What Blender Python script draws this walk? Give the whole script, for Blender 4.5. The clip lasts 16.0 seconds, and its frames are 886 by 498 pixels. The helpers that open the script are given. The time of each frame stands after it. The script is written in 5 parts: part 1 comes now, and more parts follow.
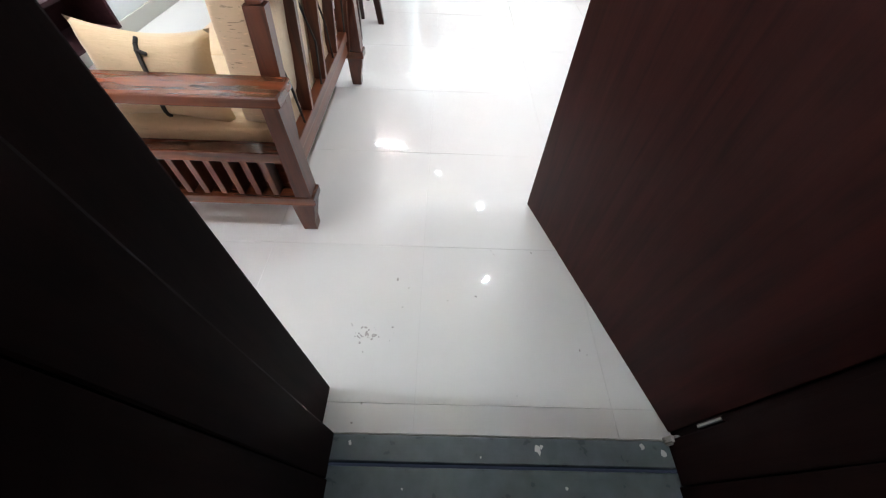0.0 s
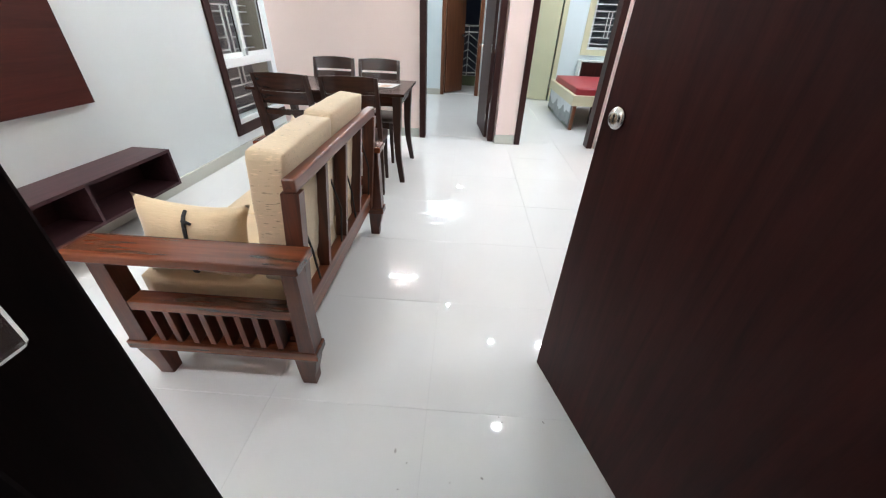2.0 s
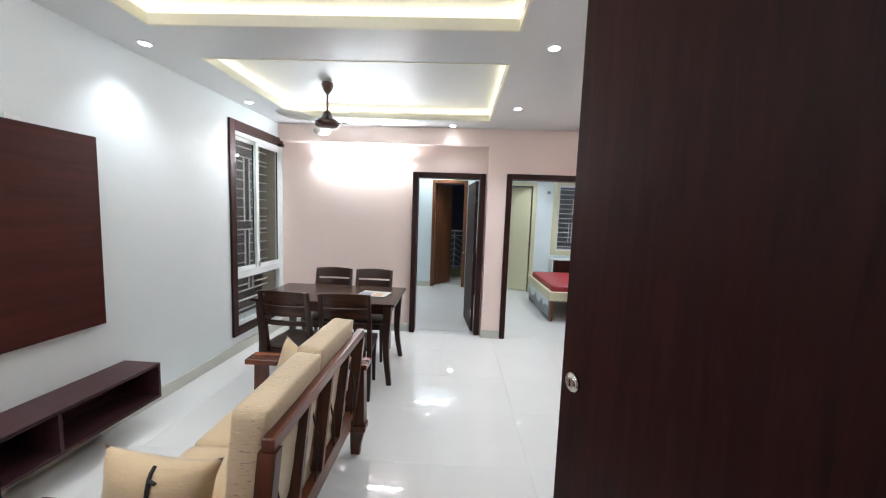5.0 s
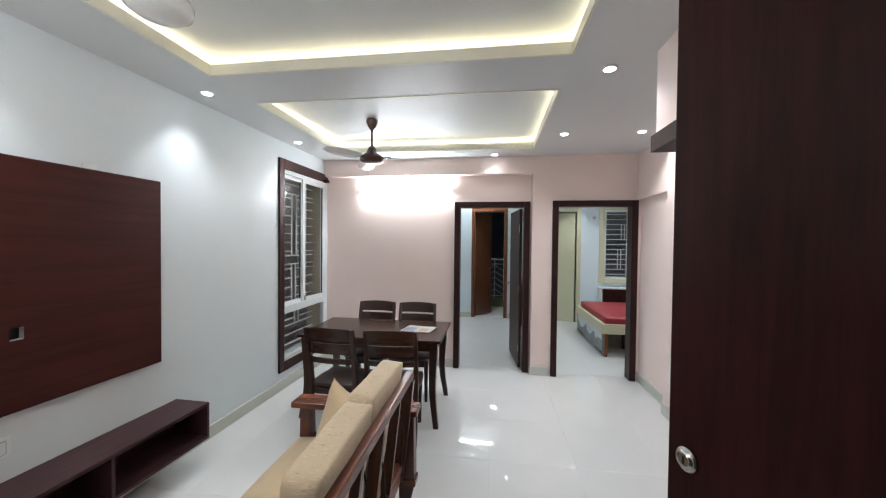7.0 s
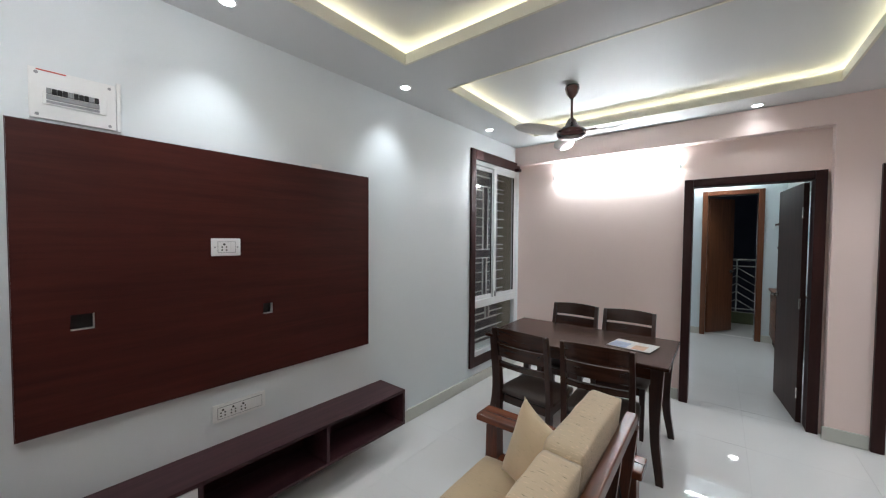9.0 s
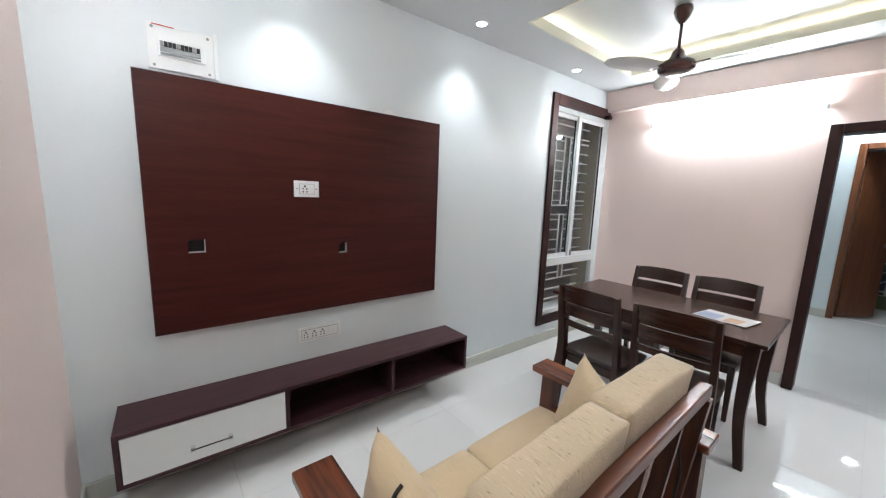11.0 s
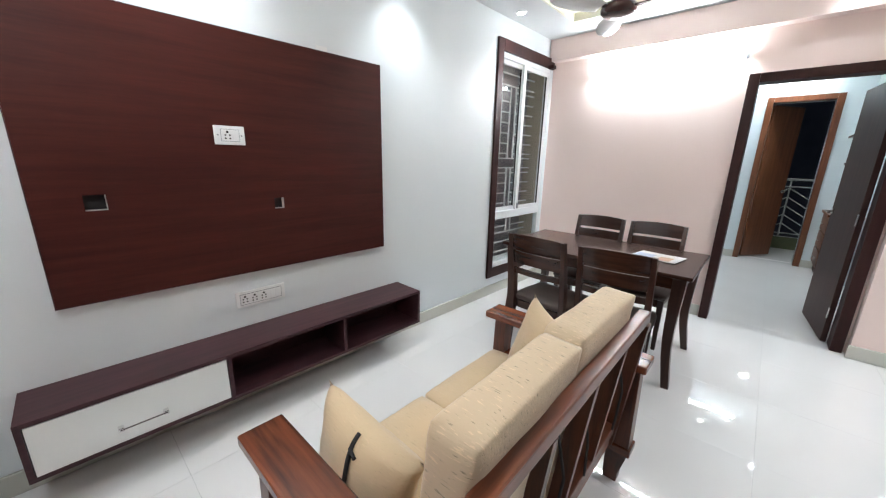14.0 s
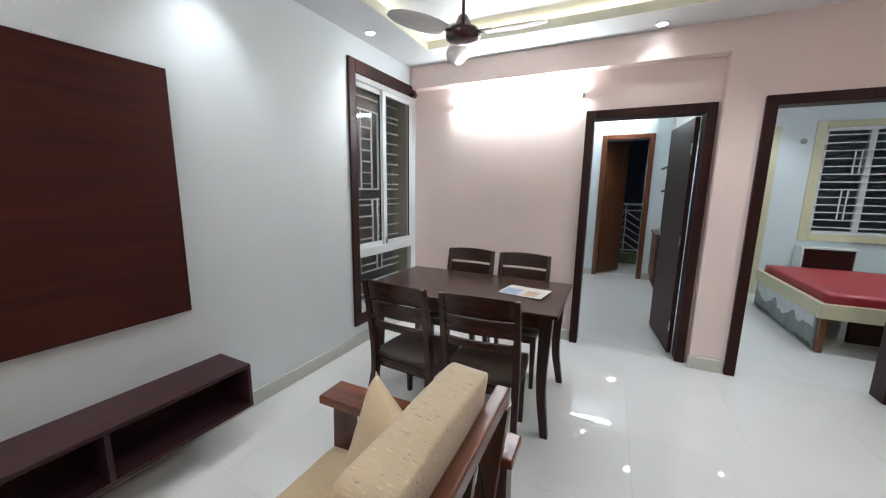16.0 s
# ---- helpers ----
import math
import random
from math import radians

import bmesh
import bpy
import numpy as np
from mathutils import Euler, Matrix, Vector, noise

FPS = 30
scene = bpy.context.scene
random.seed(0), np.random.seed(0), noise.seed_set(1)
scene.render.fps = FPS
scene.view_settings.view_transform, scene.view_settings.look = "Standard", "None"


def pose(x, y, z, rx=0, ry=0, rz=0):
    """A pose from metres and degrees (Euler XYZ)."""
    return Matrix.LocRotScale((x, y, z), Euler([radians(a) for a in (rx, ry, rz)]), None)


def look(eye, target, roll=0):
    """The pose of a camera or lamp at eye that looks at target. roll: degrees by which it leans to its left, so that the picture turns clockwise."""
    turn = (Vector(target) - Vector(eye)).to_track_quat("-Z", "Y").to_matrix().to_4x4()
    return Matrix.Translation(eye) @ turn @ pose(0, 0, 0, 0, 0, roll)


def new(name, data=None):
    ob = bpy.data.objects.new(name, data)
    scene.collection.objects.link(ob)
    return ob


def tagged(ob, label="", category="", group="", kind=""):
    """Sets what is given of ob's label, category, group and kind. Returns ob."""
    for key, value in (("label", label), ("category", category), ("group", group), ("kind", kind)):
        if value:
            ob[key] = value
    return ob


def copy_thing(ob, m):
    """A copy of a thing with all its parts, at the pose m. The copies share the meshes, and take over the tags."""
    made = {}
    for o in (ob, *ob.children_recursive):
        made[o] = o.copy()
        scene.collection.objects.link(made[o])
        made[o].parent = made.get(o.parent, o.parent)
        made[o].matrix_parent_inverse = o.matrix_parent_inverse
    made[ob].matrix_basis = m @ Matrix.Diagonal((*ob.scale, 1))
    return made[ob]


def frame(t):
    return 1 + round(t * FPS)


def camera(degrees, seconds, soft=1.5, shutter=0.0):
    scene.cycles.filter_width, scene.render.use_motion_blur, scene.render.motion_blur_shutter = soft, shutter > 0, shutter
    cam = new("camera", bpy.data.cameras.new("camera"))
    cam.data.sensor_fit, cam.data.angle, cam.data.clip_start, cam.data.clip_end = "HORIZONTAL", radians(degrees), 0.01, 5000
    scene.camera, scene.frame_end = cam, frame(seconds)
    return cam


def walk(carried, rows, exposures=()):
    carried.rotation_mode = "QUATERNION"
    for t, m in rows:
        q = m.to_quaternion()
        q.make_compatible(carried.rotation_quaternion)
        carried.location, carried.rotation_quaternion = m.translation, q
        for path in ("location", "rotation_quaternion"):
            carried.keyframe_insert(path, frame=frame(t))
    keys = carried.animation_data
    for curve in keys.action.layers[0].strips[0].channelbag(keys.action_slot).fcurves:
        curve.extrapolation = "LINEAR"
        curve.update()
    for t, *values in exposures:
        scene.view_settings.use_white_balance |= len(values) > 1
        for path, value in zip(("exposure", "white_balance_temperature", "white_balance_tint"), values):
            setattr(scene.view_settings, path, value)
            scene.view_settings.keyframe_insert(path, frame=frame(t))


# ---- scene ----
cam = camera(102.8, 16.0, soft=1.2)
METRES, EYE, TILT, LEAN, TURN = 1.96, 1.12, 0.0, 0.0, -0.4
PATH = [
    (0, (-0.022, -0.112, 1.172), (0.007, 1.1, -0.419), 2.9),
    (0.5, (-0.008, -0.077, 1.15), (-0.045, 1.227, -0.366), 1.5),
    (1, (-0.016, -0.051, 1.184), (-0.045, 1.381, -0.212), 2.5),
    (1.5, (-0.011, -0.035, 1.228), (-0.066, 1.525, -0.023), 2.1),
    (2, (-0.013, -0.018, 1.273), (-0.077, 1.657, 0.182), 2.5),
    (2.5, (-0.012, -0.011, 1.315), (-0.085, 1.742, 0.355), 2.5),
    (3, (-0.012, -0.008, 1.359), (-0.101, 1.827, 0.569), 2.7),
    (3.5, (-0.001, -0.025, 1.419), (-0.097, 1.877, 0.807), 1.9),
    (4, (0.008, -0.033, 1.477), (-0.069, 1.917, 1.038), 2.2),
    (4.5, (0.018, -0.044, 1.523), (-0.042, 1.934, 1.23), 1.9),
    (4.7, (0.027, -0.052, 1.539), (-0.035, 1.932, 1.291), 2.0),
    (6.8, (-0.057, 0.031, 1.593), (-0.266, 2.02, 1.554), 0.2),
    (7, (-0.078, 0.072, 1.589), (-0.351, 2.053, 1.55), 0.6),
    (7.5, (-0.086, 0.21, 1.577), (-0.67, 2.122, 1.55), 1.1),
    (8, (-0.106, 0.334, 1.582), (-0.992, 2.126, 1.552), 2.0),
    (8.3, (-0.155, 0.383, 1.579), (-1.181, 2.099, 1.52), 1.4),
    (8.5, (-0.172, 0.414, 1.57), (-1.261, 2.09, 1.503), 1.1),
    (9, (-0.274, 0.475, 1.542), (-1.504, 2.05, 1.478), 0.4),
    (9.5, (-0.282, 0.508, 1.547), (-1.69, 1.926, 1.467), 0.6),
    (9.7, (-0.274, 0.518, 1.545), (-1.739, 1.877, 1.457), 1.5),
    (12, (-0.207, 0.553, 1.415), (-1.725, 1.763, 0.936), 0.4),
    (12.5, (-0.2, 0.559, 1.387), (-1.715, 1.744, 0.837), 0.2),
    (13, (-0.201, 0.562, 1.371), (-1.706, 1.736, 0.775), 0.4),
    (13.5, (-0.217, 0.566, 1.375), (-1.689, 1.785, 0.787), 0.7),
    (14, (-0.268, 0.584, 1.397), (-1.566, 2.022, 0.9), 1.2),
    (14.5, (-0.312, 0.617, 1.415), (-1.397, 2.242, 0.99), 0.7),
    (15, (-0.34, 0.705, 1.416), (-1.34, 2.395, 1.037), 0.2),
    (15.5, (-0.331, 0.929, 1.427), (-1.28, 2.65, 1.059), 0.6),
    (16, (-0.288, 1.088, 1.425), (-1.126, 2.873, 1.088), 0.8),
]
walk(cam, [(t, look(eye, target, roll)) for t, eye, target, roll in PATH],
     exposures=[(0, 1.58, 6150, 7), (1.5, 1.42, 6150, 6), (3, 1.18, 6150, 6), (4.7, 0.93, 6150, 6), (7, 0.55, 6150, 6), (9, 0.19, 6150, 6), (9.7, 0.4, 6150, 6), (12, 0.82, 6100, 6), (13.5, 1.0, 6100, 6), (14.5, 0.94, 6150, 6), (16, 0.52, 6150, 6)])

# ---- world ----
world = bpy.data.worlds.new("night")
world.use_nodes = True
world.node_tree.nodes["Background"].inputs[0].default_value = (0.010, 0.012, 0.018, 1)
world.node_tree.nodes["Background"].inputs[1].default_value = 0.5
scene.world = world
SPOT_POWER = 24.0

# ---- the plan, in metres ----
LEFT, RIGHT, NEAR, FAR, FARB = -2.36, 1.62, 0.205, 4.52, 4.42
CEIL, SLAB = 2.63, 2.745
STEP_X = 0.40
# the west wall, and all that is fixed to it, stands a little out of square
WEST_TURN = pose(LEFT, NEAR, 0, 0, 0, -1.5) @ pose(-LEFT, -NEAR, 0)


# ---- materials ----
def material(name, color, rough=0.5, metal=0.0, scale=0.0, vary=0.0, bump=0.0, bump_scale=0.0, spec=0.5, coat=0.0, stretch=None, rough_vary=0.0):
    m = bpy.data.materials.new(name)
    m.use_nodes = True
    n, l = m.node_tree.nodes, m.node_tree.links
    b = n["Principled BSDF"]
    b.inputs["Base Color"].default_value = (*color, 1)
    b.inputs["Roughness"].default_value = rough
    b.inputs["Metallic"].default_value = metal
    b.inputs["Specular IOR Level"].default_value = spec
    b.inputs["Coat Weight"].default_value = coat
    b.inputs["Coat Roughness"].default_value = 0.12
    co = n.new("ShaderNodeTexCoord")
    mp = n.new("ShaderNodeMapping")
    mp.inputs["Scale"].default_value = stretch or (1, 1, 1)
    l.new(co.outputs["Object"], mp.inputs[0])
    if vary:
        tex = n.new("ShaderNodeTexNoise")
        tex.inputs["Scale"].default_value = scale
        tex.inputs["Detail"].default_value = 8
        l.new(mp.outputs[0], tex.inputs[0])
        mix = n.new("ShaderNodeMix")
        mix.data_type = "RGBA"
        mix.inputs[6].default_value = (*[c * (1 - vary) for c in color], 1)
        mix.inputs[7].default_value = (*[min(1, c * (1 + vary)) for c in color], 1)
        l.new(tex.outputs[0], mix.inputs[0])
        l.new(mix.outputs[2], b.inputs["Base Color"])
        if rough_vary:
            rr = n.new("ShaderNodeMapRange")
            rr.inputs[3].default_value = rough - rough_vary
            rr.inputs[4].default_value = rough + rough_vary
            l.new(tex.outputs[0], rr.inputs[0])
            l.new(rr.outputs[0], b.inputs["Roughness"])
    if bump:
        t2 = n.new("ShaderNodeTexNoise")
        t2.inputs["Scale"].default_value = bump_scale
        t2.inputs["Detail"].default_value = 4
        l.new(mp.outputs[0], t2.inputs[0])
        bp = n.new("ShaderNodeBump")
        bp.inputs["Strength"].default_value = bump
        bp.inputs["Distance"].default_value = 0.002
        l.new(t2.outputs[0], bp.inputs["Height"])
        l.new(bp.outputs[0], b.inputs["Normal"])
    return m


def wood(name, dark, light, along="z", scale=3.0, rough=0.35, coat=0.0, contrast=1.0, spec=0.5):
    """Wood or wood laminate whose grain runs along one axis."""
    m = bpy.data.materials.new(name)
    m.use_nodes = True
    n, l = m.node_tree.nodes, m.node_tree.links
    b = n["Principled BSDF"]
    b.inputs["Roughness"].default_value = rough
    b.inputs["Coat Weight"].default_value = coat
    b.inputs["Coat Roughness"].default_value = 0.15
    b.inputs["Specular IOR Level"].default_value = spec
    co = n.new("ShaderNodeTexCoord")
    mp = n.new("ShaderNodeMapping")
    s = [14.0, 14.0, 14.0]
    s["xyz".index(along)] = 0.9
    mp.inputs["Scale"].default_value = s
    l.new(co.outputs["Object"], mp.inputs[0])
    big = n.new("ShaderNodeTexNoise")
    big.inputs["Scale"].default_value = scale
    big.inputs["Detail"].default_value = 6
    big.inputs["Distortion"].default_value = 0.6
    fine = n.new("ShaderNodeTexNoise")
    fine.inputs["Scale"].default_value = scale * 7
    fine.inputs["Detail"].default_value = 3
    l.new(mp.outputs[0], big.inputs[0])
    l.new(mp.outputs[0], fine.inputs[0])
    add = n.new("ShaderNodeMath")
    add.operation = "MULTIPLY_ADD"
    add.inputs[1].default_value = 0.35
    l.new(fine.outputs[0], add.inputs[0])
    l.new(big.outputs[0], add.inputs[2])
    ramp = n.new("ShaderNodeValToRGB")
    ramp.color_ramp.elements[0].position = 0.67 - 0.22 / contrast
    ramp.color_ramp.elements[0].color = (*dark, 1)
    ramp.color_ramp.elements[1].position = 0.67 + 0.22 / contrast
    ramp.color_ramp.elements[1].color = (*light, 1)
    l.new(add.outputs[0], ramp.inputs[0])
    l.new(ramp.outputs[0], b.inputs["Base Color"])
    bp = n.new("ShaderNodeBump")
    bp.inputs["Strength"].default_value = 0.15
    bp.inputs["Distance"].default_value = 0.001
    l.new(add.outputs[0], bp.inputs["Height"])
    l.new(bp.outputs[0], b.inputs["Normal"])
    return m


def glow(name, color, strength):
    m = bpy.data.materials.new(name)
    m.use_nodes = True
    n, l = m.node_tree.nodes, m.node_tree.links
    n.remove(n["Principled BSDF"])
    e = n.new("ShaderNodeEmission")
    e.inputs[0].default_value = (*color, 1)
    e.inputs[1].default_value = strength
    l.new(e.outputs[0], n["Material Output"].inputs[0])
    return m


def glass(name):
    m = bpy.data.materials.new(name)
    m.use_nodes = True
    n, l = m.node_tree.nodes, m.node_tree.links
    n.remove(n["Principled BSDF"])
    tr = n.new("ShaderNodeBsdfTransparent")
    tr.inputs[0].default_value = (0.93, 0.95, 0.95, 1)
    gl = n.new("ShaderNodeBsdfGlossy")
    gl.inputs["Roughness"].default_value = 0.01
    lw = n.new("ShaderNodeLayerWeight")
    lw.inputs[0].default_value = 0.5
    pw = n.new("ShaderNodeMath")
    pw.operation = "POWER"
    pw.inputs[1].default_value = 4.0
    fr = n.new("ShaderNodeMath")
    fr.operation = "MULTIPLY_ADD"
    fr.inputs[1].default_value = 0.75
    fr.inputs[2].default_value = 0.05
    l.new(lw.outputs["Facing"], pw.inputs[0])
    l.new(pw.outputs[0], fr.inputs[0])
    mx = n.new("ShaderNodeMixShader")
    l.new(fr.outputs[0], mx.inputs[0])
    l.new(tr.outputs[0], mx.inputs[1])
    l.new(gl.outputs[0], mx.inputs[2])
    l.new(mx.outputs[0], n["Material Output"].inputs[0])
    return m


WHITE_WALL = material("white_wall_paint", (0.74, 0.78, 0.79), 0.42, scale=1.3, vary=0.03, bump=0.25, bump_scale=60, spec=0.4)
PINK_WALL = material("peach_wall_paint", (0.86, 0.70, 0.645), 0.40, scale=1.3, vary=0.03, bump=0.25, bump_scale=60, spec=0.4)
ROOM_WALL = material("pale_blue_wall_paint", (0.70, 0.78, 0.80), 0.5, scale=1.3, vary=0.03, bump=0.2, bump_scale=60)
CEILING = material("ceiling_paint", (0.66, 0.67, 0.67), 0.33, scale=2.0, vary=0.02, bump=0.15, bump_scale=30, spec=0.5)
TRAY = material("ceiling_recess_paint", (0.66, 0.68, 0.68), 0.50, scale=2.0, vary=0.02, bump=0.12, bump_scale=12, spec=0.5)
CREAM_EDGE = material("cream_ceiling_edge_paint", (0.80, 0.78, 0.66), 0.4, scale=3, vary=0.02)
TILE = material("polished_white_tile", (0.78, 0.77, 0.755), 0.035, scale=2.2, vary=0.035, spec=0.6, bump=0.006, bump_scale=2)
GROUT = material("pale_grout", (0.66, 0.65, 0.63), 0.8, scale=30, vary=0.3)
SKIRT = material("skirting_tile", (0.58, 0.58, 0.52), 0.25, scale=6, vary=0.06)
GRANITE = material("grey_granite", (0.14, 0.17, 0.185), 0.30, scale=18, vary=0.40, bump=0.1, bump_scale=90, rough_vary=0.1)
CEMENT = material("rough_cement", (0.42, 0.40, 0.38), 0.9, scale=40, vary=0.35, bump=0.8, bump_scale=80)
DARK_FRAME = wood("dark_brown_frame_wood", (0.021, 0.0055, 0.0048), (0.037, 0.0098, 0.0085), "z", 2.5, 0.45, spec=0.25)
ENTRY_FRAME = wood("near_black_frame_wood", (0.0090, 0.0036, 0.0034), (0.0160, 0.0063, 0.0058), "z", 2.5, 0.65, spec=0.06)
DOOR_WOOD = wood("mahogany_door_laminate", (0.0170, 0.0034, 0.0030), (0.043, 0.0085, 0.0070), "z", 2.3, 0.5, contrast=1.0, spec=0.16)
INNER_DOOR = wood("brown_door_laminate", (0.040, 0.019, 0.017), (0.064, 0.031, 0.027), "z", 2.0, 0.5, spec=0.14)
TEAK = wood("teak_door_wood", (0.105, 0.036, 0.015), (0.19, 0.068, 0.028), "z", 2.2, 0.35)
CREAM_DOOR = material("cream_door_paint", (0.62, 0.60, 0.40), 0.35, scale=4, vary=0.04)
PANEL_WOOD = wood("mahogany_laminate_panel", (0.034, 0.0064, 0.0048), (0.060, 0.0115, 0.0080), "y", 1.6, 0.50, contrast=1.0, spec=0.2)
CABINET_WOOD = wood("plum_brown_laminate", (0.036, 0.014, 0.0175), (0.066, 0.027, 0.031), "y", 2.2, 0.42, spec=0.25)
SOFA_X = wood("polished_rosewood_x", (0.034, 0.010, 0.005), (0.215, 0.056, 0.020), "x", 0.9, 0.27, contrast=1.1, coat=0.2)
SOFA_Y = wood("polished_rosewood_y", (0.050, 0.013, 0.006), (0.200, 0.054, 0.019), "y", 1.5, 0.34, coat=0.1)
SOFA_Z = wood("polished_rosewood_z", (0.038, 0.011, 0.006), (0.140, 0.038, 0.016), "z", 1.8, 0.36, coat=0.08)
ESPRESSO = wood("espresso_wood", (0.024, 0.0085, 0.0050), (0.050, 0.0185, 0.0100), "x", 2.0, 0.27, coat=0.12, spec=0.4)
ESPRESSO_Z = wood("espresso_wood_upright", (0.022, 0.0078, 0.0048), (0.046, 0.0165, 0.0092), "z", 2.0, 0.33, coat=0.05, spec=0.4)
LEATHER = material("brown_leatherette", (0.042, 0.026, 0.019), 0.42, scale=30, vary=0.2, bump=0.3, bump_scale=200)
WHITE_LAM = material("white_laminate", (0.78, 0.80, 0.78), 0.25, scale=3, vary=0.02)
PLASTIC = material("white_plastic", (0.82, 0.83, 0.82), 0.3, scale=5, vary=0.02)
GREY_PLASTIC = material("grey_plastic", (0.30, 0.31, 0.32), 0.4)
BLACK = material("black_void", (0.008, 0.007, 0.007), 0.6)
PALE_BLUE = material("pale_blue_enamel", (0.66, 0.68, 0.69), 0.3, scale=3, vary=0.03)
RED_PRINT = material("red_print", (0.50, 0.06, 0.05), 0.5)
UPVC = material("white_upvc", (0.76, 0.78, 0.78), 0.28, scale=4, vary=0.02)
STEEL = material("brushed_steel", (0.62, 0.60, 0.57), 0.25, metal=1.0, scale=40, vary=0.1)
CHROME = material("chrome", (0.80, 0.80, 0.80), 0.10, metal=1.0)
GRILLE = material("grey_painted_steel", (0.78, 0.79, 0.79), 0.4, scale=20, vary=0.08)
FAN_BROWN = material("brown_fan_enamel", (0.060, 0.018, 0.014), 0.22, spec=0.6, coat=0.4)
FAN_PALE = material("ivory_fan_enamel", (0.82, 0.82, 0.80), 0.2, coat=0.4)
PAPER = material("printed_paper", (0.62, 0.61, 0.59), 0.35, scale=4, vary=0.05)
INK_BLUE = material("blue_print", (0.30, 0.36, 0.50), 0.4, scale=9, vary=0.7)
INK_TAN = material("tan_print", (0.48, 0.30, 0.19), 0.4, scale=9, vary=0.6)
MAT_RED = material("red_rexine_mattress", (0.35, 0.026, 0.038), 0.4, scale=12, vary=0.12, bump=0.3, bump_scale=14)
CREAM_WOOD = material("cream_laminate", (0.66, 0.60, 0.42), 0.35, scale=5, vary=0.05)
PIC_GREY = material("grey_printed_laminate", (0.20, 0.22, 0.23), 0.35, scale=9, vary=0.55)
PIC_WHITE = material("white_printed_laminate", (0.62, 0.65, 0.68), 0.35, scale=9, vary=0.2)
PIC_GREEN = material("dark_green_print", (0.05, 0.075, 0.05), 0.4, scale=25, vary=0.6)
CORD = material("black_elastic", (0.012, 0.010, 0.010), 0.7)
OLIVE_PAINT = material("olive_outer_paint", (0.30, 0.27, 0.19), 0.7, scale=8, vary=0.1)
GREEN_STONE = material("green_grey_parapet", (0.17, 0.19, 0.10), 0.7, scale=20, vary=0.2)
DISTANT = material("unlit_facade", (0.22, 0.22, 0.24), 0.8, scale=2, vary=0.3)
GLASS = glass("window_glass")
LED_WARM = glow("warm_led_strip", (1.0, 0.84, 0.54), 11.0)
LED_DISC = glow("downlight_lens", (0.95, 0.98, 1.0), 14.0)
TUBE = glow("tube_light_glow", (0.93, 0.97, 1.0), 105.0)
FILL_SOUTH = glow("unseen_fill_tube_glow", (0.95, 0.97, 1.0), 55.0)
LAMP_DISC = glow("landing_fill_glow", (1.0, 0.97, 0.92), 7.0)
BALCONY_DISC = glow("balcony_lamp_glow", (1.0, 0.97, 0.92), 26.0)
TUBE_ROOM = glow("bedroom_tube_glow", (0.93, 0.97, 1.0), 85.0)


def fabric(name, color, slub=0.5, fleck=0.5):
    m = bpy.data.materials.new(name)
    m.use_nodes = True
    n, l = m.node_tree.nodes, m.node_tree.links
    b = n["Principled BSDF"]
    b.inputs["Roughness"].default_value = 0.85
    b.inputs["Specular IOR Level"].default_value = 0.2
    b.inputs["Sheen Weight"].default_value = 0.3
    co = n.new("ShaderNodeTexCoord")
    mp = n.new("ShaderNodeMapping")
    mp.inputs["Scale"].default_value = (15, 105, 105)
    l.new(co.outputs["Object"], mp.inputs[0])
    streak = n.new("ShaderNodeTexNoise")
    streak.inputs["Scale"].default_value = 1.6
    streak.inputs["Detail"].default_value = 5
    l.new(mp.outputs[0], streak.inputs[0])
    wide = n.new("ShaderNodeTexNoise")
    wide.inputs["Scale"].default_value = 3.5
    wide.inputs["Detail"].default_value = 3
    l.new(co.outputs["Object"], wide.inputs[0])
    ramp = n.new("ShaderNodeValToRGB")
    e = ramp.color_ramp.elements
    e[0].position, e[0].color = 0.305, (*[c * fleck for c in color], 1)
    e[1].position, e[1].color = 0.365, (*color, 1)
    mid = e.new(0.62)
    mid.color = (*color, 1)
    top = e.new(0.67)
    top.color = (*[min(1, c * (1 + slub)) for c in color], 1)
    l.new(streak.outputs[0], ramp.inputs[0])
    mix = n.new("ShaderNodeMix")
    mix.data_type, mix.blend_type = "RGBA", "MULTIPLY"
    mix.inputs[0].default_value = 0.12
    l.new(ramp.outputs[0], mix.inputs[6])
    l.new(wide.outputs[0], mix.inputs[7])
    l.new(mix.outputs[2], b.inputs["Base Color"])
    bp = n.new("ShaderNodeBump")
    bp.inputs["Strength"].default_value = 0.55
    bp.inputs["Distance"].default_value = 0.003
    l.new(streak.outputs[0], bp.inputs["Height"])
    l.new(bp.outputs[0], b.inputs["Normal"])
    return m


BEIGE = fabric("beige_slub_fabric", (0.70, 0.545, 0.365), 0.22)
BEIGE_FLAT = fabric("beige_plain_fabric", (0.66, 0.50, 0.315), 0.06, 0.86)


# ---- helpers ----
def box(bm, x0, x1, y0, y1, z0, z1, bevel=0.0, segments=2):
    made = bmesh.ops.create_cube(bm, size=1)["verts"]
    bmesh.ops.scale(bm, vec=(abs(x1 - x0), abs(y1 - y0), abs(z1 - z0)), verts=made)
    bmesh.ops.translate(bm, vec=((x0 + x1) / 2, (y0 + y1) / 2, (z0 + z1) / 2), verts=made)
    if bevel:
        edges = list({e for v in made for e in v.link_edges})
        bmesh.ops.bevel(bm, geom=edges, offset=bevel, segments=segments, profile=0.6, affect="EDGES", clamp_overlap=True)
    return made


def bm_box(*a, **k):
    bm = bmesh.new()
    box(bm, *a, **k)
    return bm


